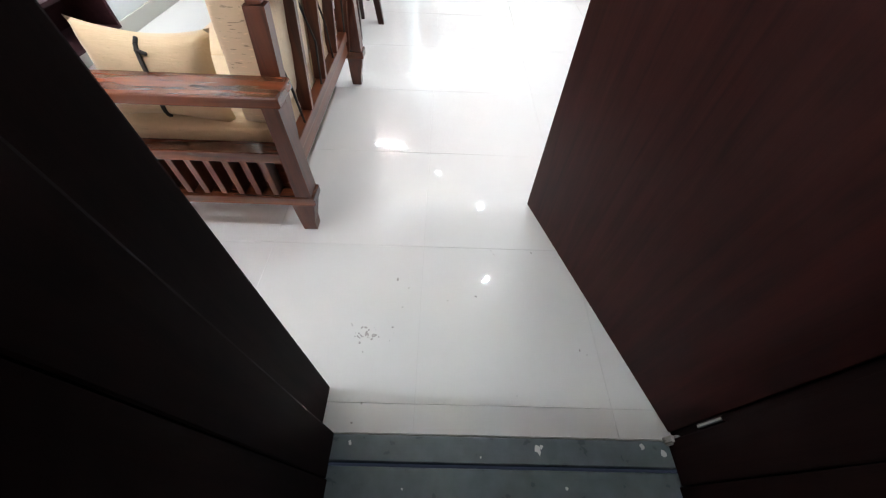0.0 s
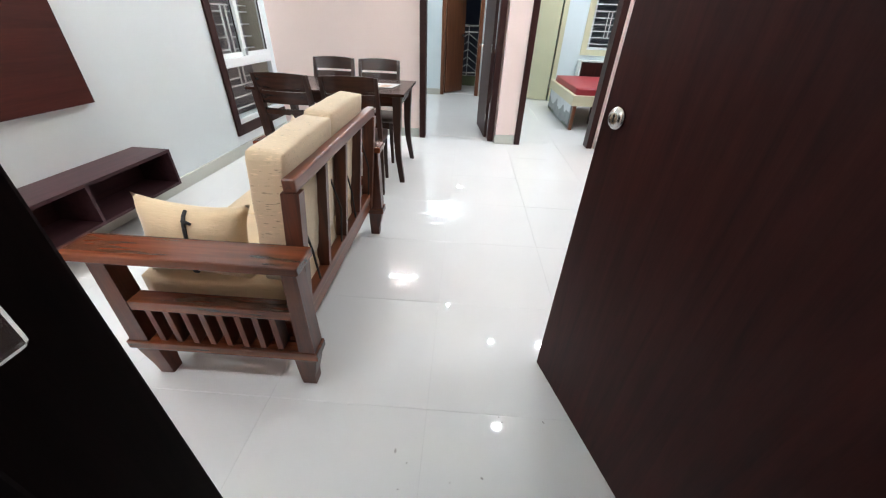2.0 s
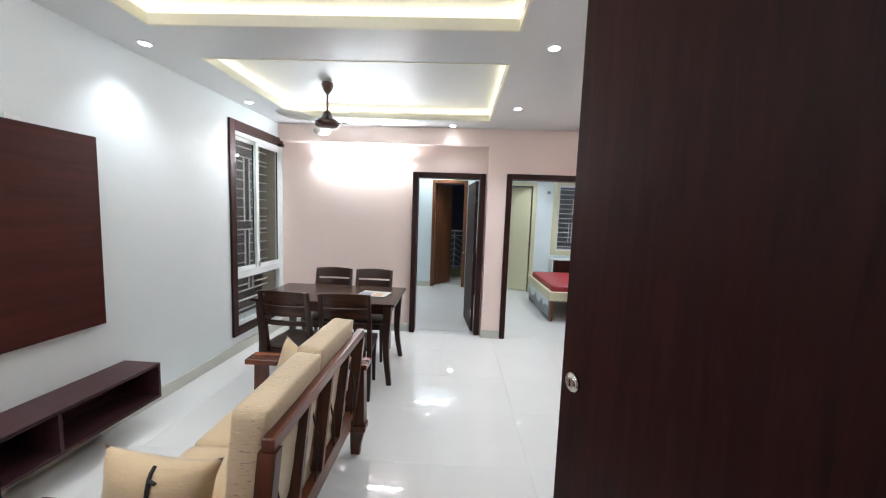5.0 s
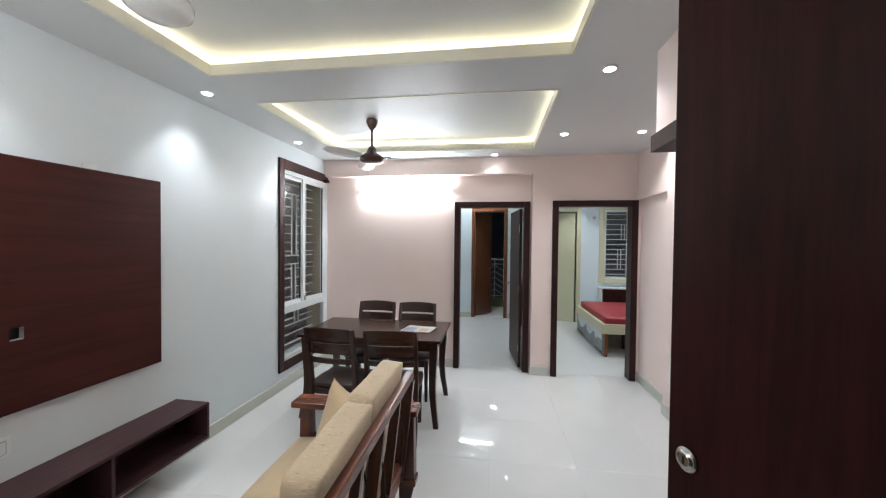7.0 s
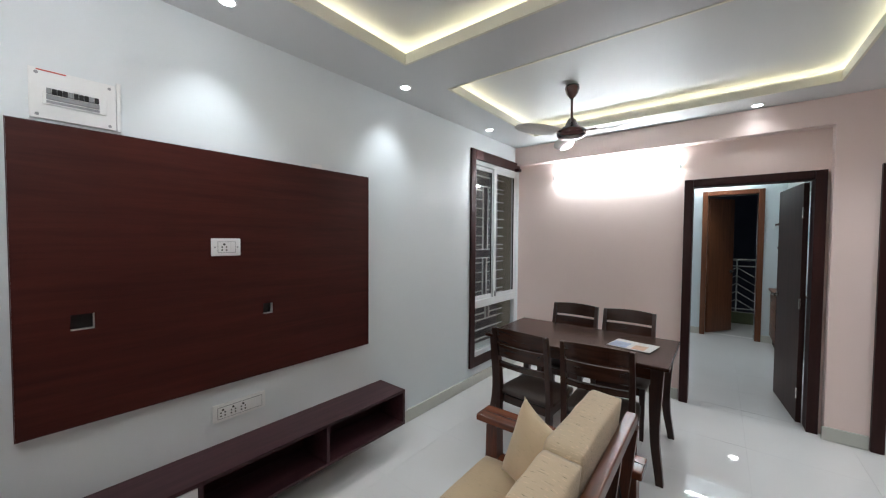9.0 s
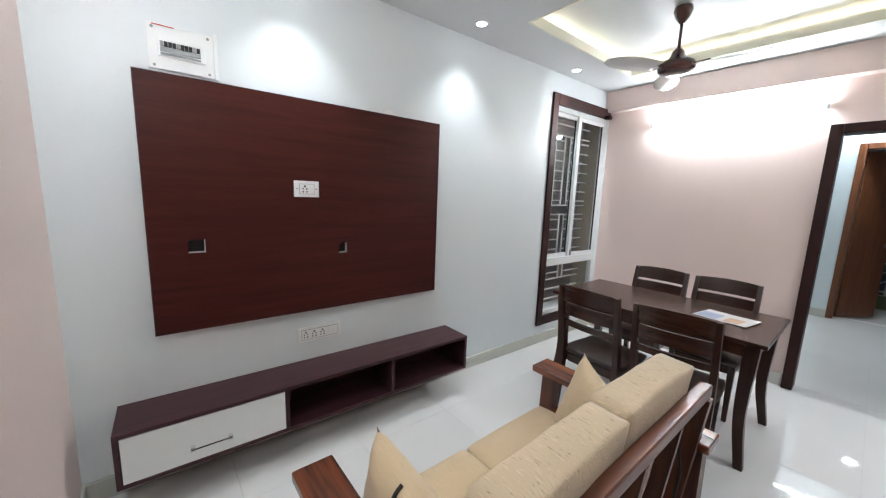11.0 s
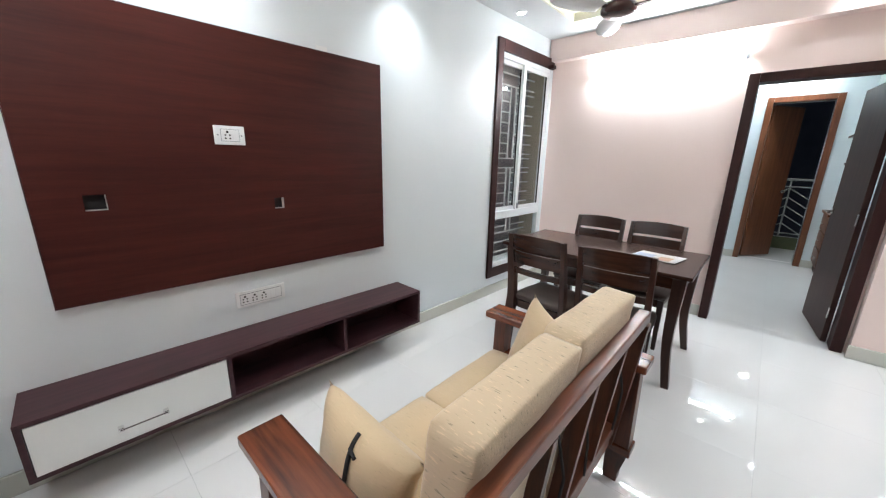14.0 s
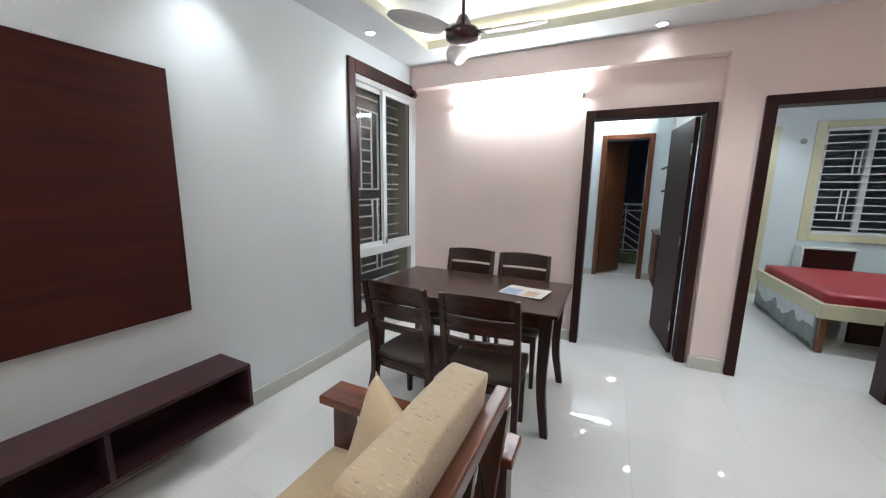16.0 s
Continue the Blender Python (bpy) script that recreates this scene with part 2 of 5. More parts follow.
def cyl(bm, r1, r2, z0, z1, at=(0, 0), segments=24, turn=None):
    made = bmesh.ops.create_cone(bm, cap_ends=True, segments=segments, radius1=r1, radius2=r2, depth=z1 - z0)["verts"]
    bmesh.ops.translate(bm, vec=(at[0], at[1], (z0 + z1) / 2), verts=made)
    if turn:
        bmesh.ops.transform(bm, matrix=turn, verts=made)
    return made


def lathe(bm, profile, segments=32, at=(0, 0, 0)):
    """A turned shape from (radius, height) pairs."""
    rings = []
    for r, z in profile:
        rings.append([bm.verts.new((at[0] + r * math.cos(2 * math.pi * i / segments), at[1] + r * math.sin(2 * math.pi * i / segments), at[2] + z)) for i in range(segments)])
    for a, b in zip(rings, rings[1:]):
        for i in range(segments):
            bm.faces.new((a[i], a[(i + 1) % segments], b[(i + 1) % segments], b[i]))
    bm.faces.new(rings[0][::-1])
    bm.faces.new(rings[-1])


def rod(bm, a, b, r=0.006, segments=8):
    a, b = Vector(a), Vector(b)
    made = bmesh.ops.create_cone(bm, cap_ends=True, segments=segments, radius1=r, radius2=r, depth=(b - a).length)["verts"]
    bmesh.ops.transform(bm, matrix=Matrix.Translation((a + b) / 2) @ (b - a).to_track_quat("Z", "Y").to_matrix().to_4x4(), verts=made)


def sweep(bm, path, half_x, half_y):
    """A bar of rectangular section along a path of (x, y, z, scale)."""
    rings = []
    for x, y, z, s in path:
        hx, hy = half_x * s, half_y * s
        rings.append([bm.verts.new(p) for p in ((x - hx, y - hy, z), (x + hx, y - hy, z), (x + hx, y + hy, z), (x - hx, y + hy, z))])
    for a, b in zip(rings, rings[1:]):
        for i in range(4):
            bm.faces.new((a[i], a[(i + 1) % 4], b[(i + 1) % 4], b[i]))
    bm.faces.new(rings[0][::-1])
    bm.faces.new(rings[-1])


def part(name, bm, mat, parent=None, label="", smooth=False):
    me = bpy.data.meshes.new(name)
    bmesh.ops.recalc_face_normals(bm, faces=bm.faces)
    if smooth:
        for f in bm.faces:
            f.smooth = True
    bm.to_mesh(me)
    bm.free()
    me.materials.append(mat)
    ob = new(name, me)
    ob.parent = parent
    return tagged(ob, label=label)


def thing(name, label, category, group="", at=(0, 0, 0), rz=0):
    ob = new(name)
    ob.empty_display_size = 0.1
    ob.matrix_basis = pose(*at, 0, 0, rz)
    return tagged(ob, label, category, group)


def structure(name, bm, mat, label=""):
    return tagged(part(name, bm, mat, None, label), kind="structure")


def wall_x(name, x, thick, y0, y1, z0, z1, holes, mat):
    """A wall whose room face is at x and body goes to x + thick, along y, with holes (y0, y1, z0, z1)."""
    return slab_with_holes(name, "x", x, thick, y0, y1, z0, z1, holes, mat)


def wall_y(name, y, thick, x0, x1, z0, z1, holes, mat):
    return slab_with_holes(name, "y", y, thick, x0, x1, z0, z1, holes, mat)


def slab_with_holes(name, axis, base, thick, a0, a1, b0, b1, holes, mat):
    """One mesh: a grid of cells, those inside holes left out, closed all round."""
    aa = sorted({a0, a1, *[h[0] for h in holes], *[h[1] for h in holes]})
    bb = sorted({b0, b1, *[h[2] for h in holes], *[h[3] for h in holes]})

    def solid(i, j):
        if not (0 <= i < len(aa) - 1 and 0 <= j < len(bb) - 1):
            return False
        ca, cb = (aa[i] + aa[i + 1]) / 2, (bb[j] + bb[j + 1]) / 2
        return not any(h[0] < ca < h[1] and h[2] < cb < h[3] for h in holes)

    bm = bmesh.new()
    verts = {}

    def v(d, a, b):
        if (d, a, b) not in verts:
            w = base + d * thick
            verts[d, a, b] = bm.verts.new({"x": (w, a, b), "y": (a, w, b), "z": (a, b, w)}[axis])
        return verts[d, a, b]

    for i in range(len(aa) - 1):
        for j in range(len(bb) - 1):
            if not solid(i, j):
                continue
            p, q, r, s = aa[i], aa[i + 1], bb[j], bb[j + 1]
            for d in (0, 1):
                bm.faces.new((v(d, p, r), v(d, q, r), v(d, q, s), v(d, p, s)))
            for ok, e in ((solid(i - 1, j), ((p, r), (p, s))), (solid(i + 1, j), ((q, r), (q, s))), (solid(i, j - 1), ((p, r), (q, r))), (solid(i, j + 1), ((p, s), (q, s)))):
                if not ok:
                    bm.faces.new((v(0, *e[0]), v(0, *e[1]), v(1, *e[1]), v(1, *e[0])))
    return structure(name, bm, mat)


def cushion(bm, sx, sy, sz, puff=0.02, cuts=10):
    """A padded block, its faces swelling towards the middle and its edges rounded."""
    made = bmesh.ops.create_cube(bm, size=2)
    bmesh.ops.subdivide_edges(bm, edges=bm.edges[:], cuts=cuts, use_grid_fill=True)
    half = (sx / 2, sy / 2, sz / 2)
    r = 0.016
    for v in bm.verts:
        u = Vector(v.co)
        p = Vector((u.x * half[0], u.y * half[1], u.z * half[2]))
        inner = Vector([max(-(h - r), min(h - r, c)) for h, c in zip(half, p)])
        d = p - inner
        if d.length > 0:
            p = inner + d.normalized() * min(r, max(abs(c) for c in d))
        for k in range(3):
            o = [abs(u[j]) for j in range(3) if j != k]
            if abs(u[k]) > 0.99:
                p[k] += math.copysign(puff * (1 - o[0] ** 2) * (1 - o[1] ** 2), u[k])
        p += noise.noise_vector(p * 9) * 0.004
        v.co = p
    return made


def pillow(bm, sx, sy, thick):
    """A scatter cushion lying flat: thin pointed corners and a full middle, one closed skin."""
    n = 18

    def place(i, j, sign):
        x, y = 2 * i / n - 1, 2 * j / n - 1
        pull_x = 1 - 0.15 * (1 - y * y)
        pull_y = 1 - 0.20 * (1 - x * x)
        full = ((1 - x * x) * (1 - y * y)) ** 0.40
        crease = 0.10 * noise.noise((x * 2.6, y * 2.6, 4.0 + sign)) + 0.04 * noise.noise((x * 7, y * 7, sign))
        return Vector((x * sx / 2 * pull_x, y * sy / 2 * pull_y, sign * thick / 2 * full * (1 + crease)))

    faces = {}
    for sign in (1, -1):
        for i in range(n + 1):
            for j in range(n + 1):
                edge = i in (0, n) or j in (0, n)
                if edge and sign < 0:
                    faces[i, j, sign] = faces[i, j, 1]
                else:
                    faces[i, j, sign] = bm.verts.new(place(i, j, sign))
    for sign in (1, -1):
        for i in range(n):
            for j in range(n):
                q = [faces[i, j, sign], faces[i + 1, j, sign], faces[i + 1, j + 1, sign], faces[i, j + 1, sign]]
                bm.faces.new(q if sign > 0 else q[::-1])


# ---- setting: living room ----
WIN = (3.555, 4.465, 0.29, 2.35)
wall_x("wall_west", LEFT, -0.26, -0.01, FAR + 0.22, -0.05, 2.9, [WIN], WHITE_WALL)
D1 = (-0.475, 0.31)
D2 = (0.700, 1.515)
wall_y("wall_north", FAR, 0.125, LEFT, STEP_X, -0.05, 2.9, [(D1[0] - 0.03, D1[1] + 0.03, -0.05, 2.05)], PINK_WALL)
wall_y("wall_north_step", FARB, 0.125, STEP_X, RIGHT, -0.05, 2.9, [(D2[0] - 0.03, D2[1] + 0.03, -0.05, 2.05)], PINK_WALL)
structure("beam_north", bm_box(LEFT, STEP_X, FARB, FAR, 2.42, CEIL - 0.002), PINK_WALL)
wall_x("wall_east_alcove", RIGHT, 0.2, 3.62, FARB - 0.001, -0.05, 2.9, [], PINK_WALL)
structure("beam_east", bm_box(1.575, RIGHT, 3.62, FARB, 2.10, CEIL - 0.002), PINK_WALL)
wall_x("wall_east", 1.53, 0.31, NEAR, 3.62, -0.05, 2.9, [], PINK_WALL)
OPEN = (-0.350, 0.70)
wall_y("wall_south", 0.005, 0.20, LEFT, 1.84, -0.05, 2.9, [(OPEN[0] - 0.03, OPEN[1] + 0.03, -0.05, 2.15)], PINK_WALL)

# false ceiling with two recesses, and the slab over it
T1 = (-1.865, 0.36, 0.66, 2.115)
T2 = (-1.87, 0.37, 2.56, 4.075)
slab_with_holes("ceiling", "z", CEIL, 0.05, LEFT, 1.84, NEAR - 0.2, FAR, [T1, T2], CEILING)
structure("ceiling_slab", bm_box(LEFT, 1.84, NEAR - 0.2, FAR, SLAB, 2.88), TRAY)
for n, (x0, x1, y0, y1) in enumerate((T1, T2), 1):
    bm = bmesh.new()
    w = 0.014
    z0, z1 = CEIL - 0.004, CEIL + 0.062
    box(bm, x0 - 0.001, x0 + w, y0, y1, z0, z1)
    box(bm, x1 - w, x1 + 0.001, y0, y1, z0, z1)
    box(bm, x0 + w, x1 - w, y0 - 0.001, y0 + w, z0, z1)
    box(bm, x0 + w, x1 - w, y1 - w, y1 + 0.001, z0, z1)
    structure("ceiling_recess_edge", bm, CREAM_EDGE)
    k = 0.13
    bm = bmesh.new()
    box(bm, x0 - k, x0 - k + 0.02, y0 - k, y1 + k, CEIL + 0.052, SLAB)
    box(bm, x1 + k - 0.02, x1 + k, y0 - k, y1 + k, CEIL + 0.052, SLAB)
    box(bm, x0 - k + 0.02, x1 + k - 0.02, y0 - k, y0 - k + 0.02, CEIL + 0.052, SLAB)
    box(bm, x0 - k + 0.02, x1 + k - 0.02, y1 + k - 0.02, y1 + k, CEIL + 0.052, SLAB)
    structure("ceiling_recess_side", bm, TRAY)
    strip = thing("led_strip", "warm white LED strip glowing inside the ceiling recess", "light", "cove lights")
    e = 0.055
    for a in ((x0 - e - 0.01, x0 - e, y0 - e, y1 + e), (x1 + e, x1 + e + 0.01, y0 - e, y1 + e), (x0 - e, x1 + e, y0 - e - 0.01, y0 - e), (x0 - e, x1 + e, y1 + e, y1 + e + 0.01)):
        part("strip_length", bm_box(*a, CEIL + 0.054, CEIL + 0.062), LED_WARM, strip)

# overhead ledge on the east side
loft = thing("overhead_ledge", "dark brown board under a white boxed loft above the entrance", "shelf")
part("board", bm_box(0.775, 1.528, NEAR + 0.002, 2.155, 2.09, 2.18, bevel=0.003), DARK_FRAME, loft)
part("panel", bm_box(0.795, 1.528, NEAR + 0.002, 2.135, 2.182, CEIL - 0.002), PINK_WALL, loft)

# skirting
def skirting(name, *a):
    structure(name, bm_box(*a, 0.001, 0.105, bevel=0.003, segments=1), SKIRT)


skirting("baseboard_west", LEFT, LEFT + 0.014, NEAR, FAR - 0.01)
for ob in ("wall_west", "baseboard_west"):
    bpy.data.objects[ob].matrix_basis = WEST_TURN
skirting("baseboard_north", LEFT + 0.128, D1[0] - 0.075, FAR - 0.014, FAR)
skirting("baseboard_step", STEP_X - 0.014, D2[0] - 0.072, FARB - 0.014, FARB)
skirting("baseboard_alcove", RIGHT - 0.014, RIGHT, 3.62, FARB)
skirting("baseboard_east", 1.516, 1.53, NEAR, 2.045)
skirting("baseboard_east", 1.516, 1.53, 2.885, 3.62)
skirting("baseboard_south", LEFT + 0.016, OPEN[0] - 0.095, NEAR, NEAR + 0.014)

# base of the floor under the tiles, threshold, landing
structure("floor", bm_box(-2.6, 4.6, 0.084, 7.85, -0.10, -0.004), GROUT)
structure("threshold_sill", bm_box(OPEN[0], OPEN[1], 0.014, 0.082, -0.05, 0.002, bevel=0.003), GRANITE)
structure("landing_floor", bm_box(-2.4, 2.4, -2.6, 0.002, -0.12, -0.008, bevel=0.002), GRANITE)


# ---- doors and their frames ----
def door_frame(name, label, x0, x1, y0, y1, top, w, mat, proud=0.03):
    """A lining and casing round an opening whose clear width is x0 to x1; y0 is the face that is seen."""
    f = tagged(new(name), label, "door frame", kind="structure")
    for a, b in ((x0 - w, x0), (x1, x1 + w)):
        part("jamb", bm_box(a, b, y0 - proud, y1, 0.002, top + w, bevel=0.004), mat, f)
    part("head", bm_box(x0 + 0.001, x1 - 0.001, y0 - proud + 0.001, y1, top, top + w, bevel=0.004), mat, f)
    return f


def lever(parent, x, side, z, mat=STEEL):
    """A rose, spindle and lever on one face of a leaf lying along +x."""
    s = 1 if side > 0 else -1
    h = part("handle", bmesh.new(), mat, parent, "brushed steel lever handle")
    bm = bmesh.new()
    cyl(bm, 0.026, 0.026, 0, 0.01, segments=20, turn=Matrix.Translation((x, side, z)) @ Matrix.Rotation(radians(-90 * s), 4, "X"))
    rod(bm, (x, side, z), (x, side + s * 0.05, z), 0.009)
    rod(bm, (x, side + s * 0.05, z), (x - 0.12, side + s * 0.05, z), 0.009)
    bm.to_mesh(h.data)
    bm.free()


def door_leaf(name, label, hinge, angle, width, height, mat, thick=0.035, handle=0.0):
    """A leaf that runs from its hinge along its own x."""
    d = thing(name, label, "door", at=(hinge[0], hinge[1], 0.008), rz=angle)
    part("leaf", bm_box(0, width, -thick / 2, thick / 2, 0, height, bevel=0.003), mat, d)
    for z in (0.25, 1.0, height - 0.25):
        bm = bmesh.new()
        cyl(bm, 0.007, 0.007, z - 0.045, z + 0.045, at=(-0.003, thick / 2), segments=10)
        part("hinge", bm, STEEL, d)
    if handle:
        lever(d, width - 0.06, thick / 2, handle)
        lever(d, width - 0.06, -thick / 2, handle)
    return d


door_frame("door_1", "dark brown wooden door frame round a bedroom doorway in a peach wall", D1[0], D1[1], FAR, FAR + 0.12, 2.025, 0.068, DARK_FRAME, 0.045)
door_frame("door_2", "dark brown wooden door frame round the second bedroom doorway", D2[0], D2[1], FARB, FARB + 0.12, 2.025, 0.068, DARK_FRAME, 0.03)
door_leaf("bedroom_door", "dark brown laminate door standing open into the bedroom", (D1[1] - 0.025, FAR + 0.11), 96, 0.72, 2.01, INNER_DOOR, handle=1.0)
door_leaf("bedroom_door", "dark brown laminate door folded back inside the second bedroom", (D2[1] + 0.085, FARB + 0.19), 4, 0.78, 2.01, INNER_DOOR, handle=1.0)

# main entrance
frame_main = tagged(new("door_3"), "dark brown entrance door frame with rebates and a scuffed foot", "door frame", kind="structure")
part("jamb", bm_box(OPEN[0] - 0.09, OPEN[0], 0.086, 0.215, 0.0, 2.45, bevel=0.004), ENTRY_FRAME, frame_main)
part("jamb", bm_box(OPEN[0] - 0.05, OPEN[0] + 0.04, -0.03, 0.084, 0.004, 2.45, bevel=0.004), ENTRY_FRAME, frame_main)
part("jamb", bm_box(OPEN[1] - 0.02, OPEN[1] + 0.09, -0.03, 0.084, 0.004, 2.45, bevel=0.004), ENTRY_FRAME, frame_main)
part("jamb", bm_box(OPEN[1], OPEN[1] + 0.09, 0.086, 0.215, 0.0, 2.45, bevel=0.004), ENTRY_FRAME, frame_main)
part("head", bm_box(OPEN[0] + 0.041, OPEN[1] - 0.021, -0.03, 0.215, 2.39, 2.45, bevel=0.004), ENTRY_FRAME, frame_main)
bm = bmesh.new()
box(bm, OPEN[0] + 0.0005, OPEN[0] + 0.034, 0.092, 0.146, 1.06, 1.21, bevel=0.010, segments=4)
strike = part("strike_plate", bm, STEEL, frame_main, "brushed steel strike plate with a dark latch hole")
part("latch_hole", bm_box(OPEN[0] + 0.0335, OPEN[0] + 0.0350, 0.103, 0.133, 1.09, 1.18), BLACK, strike)
bm = bmesh.new()
for i in range(14):
    px = OPEN[1] - 0.022 + random.uniform(-0.01, 0.006)
    box(bm, px, px + random.uniform(0.006, 0.018), 0.076 + random.uniform(-0.01, 0.006), 0.092, 0.002, random.uniform(0.012, 0.05), bevel=0.002, segments=1)
part("cement_patch", bm, CEMENT, frame_main, "rough grey cement showing at the foot of the frame")
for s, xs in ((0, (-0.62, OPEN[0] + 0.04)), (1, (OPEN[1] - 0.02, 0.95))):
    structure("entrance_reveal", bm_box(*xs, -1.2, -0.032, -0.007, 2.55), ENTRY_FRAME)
structure("entrance_head", bm_box(-0.62, 0.95, -1.2, -0.032, 2.552, 2.65), WHITE_WALL)
structure("landing_wall", bm_box(-2.4, 2.4, -2.8, -2.6, -0.1, 2.9), WHITE_WALL)
structure("landing_wall", bm_box(-2.6, -2.4, -2.8, 0.0, -0.1, 2.9), WHITE_WALL)
structure("landing_wall", bm_box(2.4, 2.6, -2.8, 0.0, -0.1, 2.9), WHITE_WALL)
structure("landing_ceiling", bm_box(-2.6, 2.6, -2.8, 0.0, 2.91, 3.0), WHITE_WALL)

HINGE = Vector((OPEN[1] - 0.008, 0.105))
FREE = Vector((0.384, 1.055))
main_angle = math.degrees(math.atan2(FREE.y - HINGE.y, FREE.x - HINGE.x))
main = thing("main_door", "mahogany laminate entrance door standing open into the living room", "door", at=(HINGE.x, HINGE.y, 0.006), rz=main_angle)
W_MAIN = (FREE - HINGE).length
part("leaf", bm_box(0, W_MAIN, -0.04, 0, 0, 2.36, bevel=0.003), DOOR_WOOD, main)
bm = bmesh.new()
lathe(bm, [(0.030, 0), (0.030, 0.006), (0.026, 0.010), (0.019, 0.011), (0.019, 0.014), (0.013, 0.014)])
bmesh.ops.transform(bm, matrix=Matrix.Translation((W_MAIN - 0.06, 0.0, 1.06)) @ Matrix.Rotation(radians(-90), 4, "X"), verts=bm.verts)
lock = part("lock_cylinder", bm, STEEL, main, "round brushed steel lock with a keyhole", smooth=True)
part("keyhole", bm_box(W_MAIN - 0.0625, W_MAIN - 0.0575, 0.0138, 0.0148, 1.05, 1.07), BLACK, lock)
for z in (0.2, 1.0, 1.85):
    bm = bmesh.new()
    cyl(bm, 0.008, 0.008, z - 0.05, z + 0.05, at=(-0.010, 0.004), segments=10)
    part("hinge", bm, STEEL, main)

# ---- window of the living room ----
win = tagged(new("window_1"), "tall white sliding window with a dark brown casing and a low fixed light", "window", kind="structure")
y0, y1, z0, z1 = WIN
bm = bmesh.new()
box(bm, LEFT, LEFT + 0.022, y0 - 0.08, y0, z0 - 0.095, z1 + 0.10, bevel=0.003)
part("casing", bm, DARK_FRAME, win, "dark brown laminated window casing")
part("casing", bm_box(LEFT, LEFT + 0.024, y0 + 0.001, 4.50, z1, z1 + 0.10, bevel=0.003), DARK_FRAME, win)
part("casing", bm_box(LEFT, LEFT + 0.022, y0 + 0.001, 4.50, z0 - 0.095, z0, bevel=0.003), DARK_FRAME, win)
part("casing", bm_box(LEFT + 0.026, LEFT + 0.085, 4.36, 4.418, z1 - 0.015, z1 + 0.02, bevel=0.003), DARK_FRAME, win, "short brown batten in the corner over the window")
FX0, FX1 = LEFT - 0.056, LEFT - 0.002
ya, yb = y0 - 0.035, y1
t = 0.03
TRANSOM = (0.80, 0.878)
part("frame", bm_box(FX0, FX1, y0 + 0.001, y0 + 0.010, z0, z1, bevel=0.002), UPVC, win)
part("frame", bm_box(FX0, FX1, y1 - t, y1 - 0.001, z0, z1, bevel=0.003), UPVC, win)
part("frame", bm_box(FX0, FX1, y0 + 0.011, y1 - t, z1 - 0.045, z1, bevel=0.003), UPVC, win)
part("frame", bm_box(FX0, FX1, y0 + 0.011, y1 - t, z0, z0 + 0.045, bevel=0.003), UPVC, win)
part("transom", bm_box(FX0 - 0.01, FX1 + 0.006, y0 + 0.011, y1 - t, *TRANSOM, bevel=0.003), UPVC, win)
MID = 3.98
for x, a, b, sa, sb in ((FX0 + 0.004, y0 + 0.011, MID + 0.010, 0.004, 0.045), (FX0 + 0.030, MID - 0.030, y1 - t, 0.050, 0.028)):
    sash = part("sash", bmesh.new(), UPVC, win)
    bm = bmesh.new()
    s = 0.038
    za, zb = TRANSOM[1], z1 - 0.045
    box(bm, x, x + 0.022, a, a + sa, za, zb, bevel=0.0015)
    box(bm, x, x + 0.022, b - sb, b, za, zb, bevel=0.002)
    box(bm, x, x + 0.022, a + sa, b - sb, za, za + s, bevel=0.002)
    box(bm, x, x + 0.022, a + sa, b - sb, zb - s, zb, bevel=0.002)
    bm.to_mesh(sash.data)
    bm.free()
    gasket = bmesh.new()
    for q in ((a + sa, a + sa + 0.005, za + s, zb - s), (b - sb - 0.005, b - sb, za + s, zb - s)):
        box(gasket, x + 0.006, x + 0.019, *q)
    part("gasket", gasket, CORD, sash, "black rubber glazing gasket")
    p = part("pane", bm_box(x + 0.010, x + 0.014, a + sa, b - sb, za + s, zb - s), GLASS, win)
    p.visible_shadow = False
p = part("pane", bm_box(FX0 + 0.02, FX0 + 0.024, y0 + 0.011, y1 - t, z0 + 0.045, TRANSOM[0]), GLASS, win)
p.visible_shadow = False
bm = bmesh.new()
box(bm, FX1 + 0.001, FX1 + 0.012, MID - 0.012, MID + 0.012, 0.885, 0.945, bevel=0.003)
part("catch", bm, GREY_PLASTIC, win)
win.matrix_basis = WEST_TURN


def grille(name, label, at, axis, w, h, bars):
    """A welded grille; bars are (u0, v0, u1, v1) in its own plane."""
    g = thing(name, label, "window grille", at=at)
    for u0, v0, u1, v1 in bars:
        bm = bmesh.new()
        r = 0.0065
        if axis == "y":
            box(bm, -r, r, min(u0, u1) - r, max(u0, u1) + r, min(v0, v1) - r, max(v0, v1) + r)
        else:
            box(bm, min(u0, u1) - r, max(u0, u1) + r, -r, r, min(v0, v1) - r, max(v0, v1) + r)
        part("bar", bm, GRILLE, g)
    return g


def joined_bars(z0s, z1s, us, rungs):
    """Two pairs of uprights between two levels, with short rungs that stop at them."""
    out = [(u, z0s, u, z1s) for u in us]
    for k in range(rungs):
        z = z0s + (z1s - z0s) * (k + 0.5) / rungs
        out += [(0, z, us[0], z), (us[1], z, us[2], z)]
        if len(us) > 3:
            out.append((us[3], z, W, z))
    return out


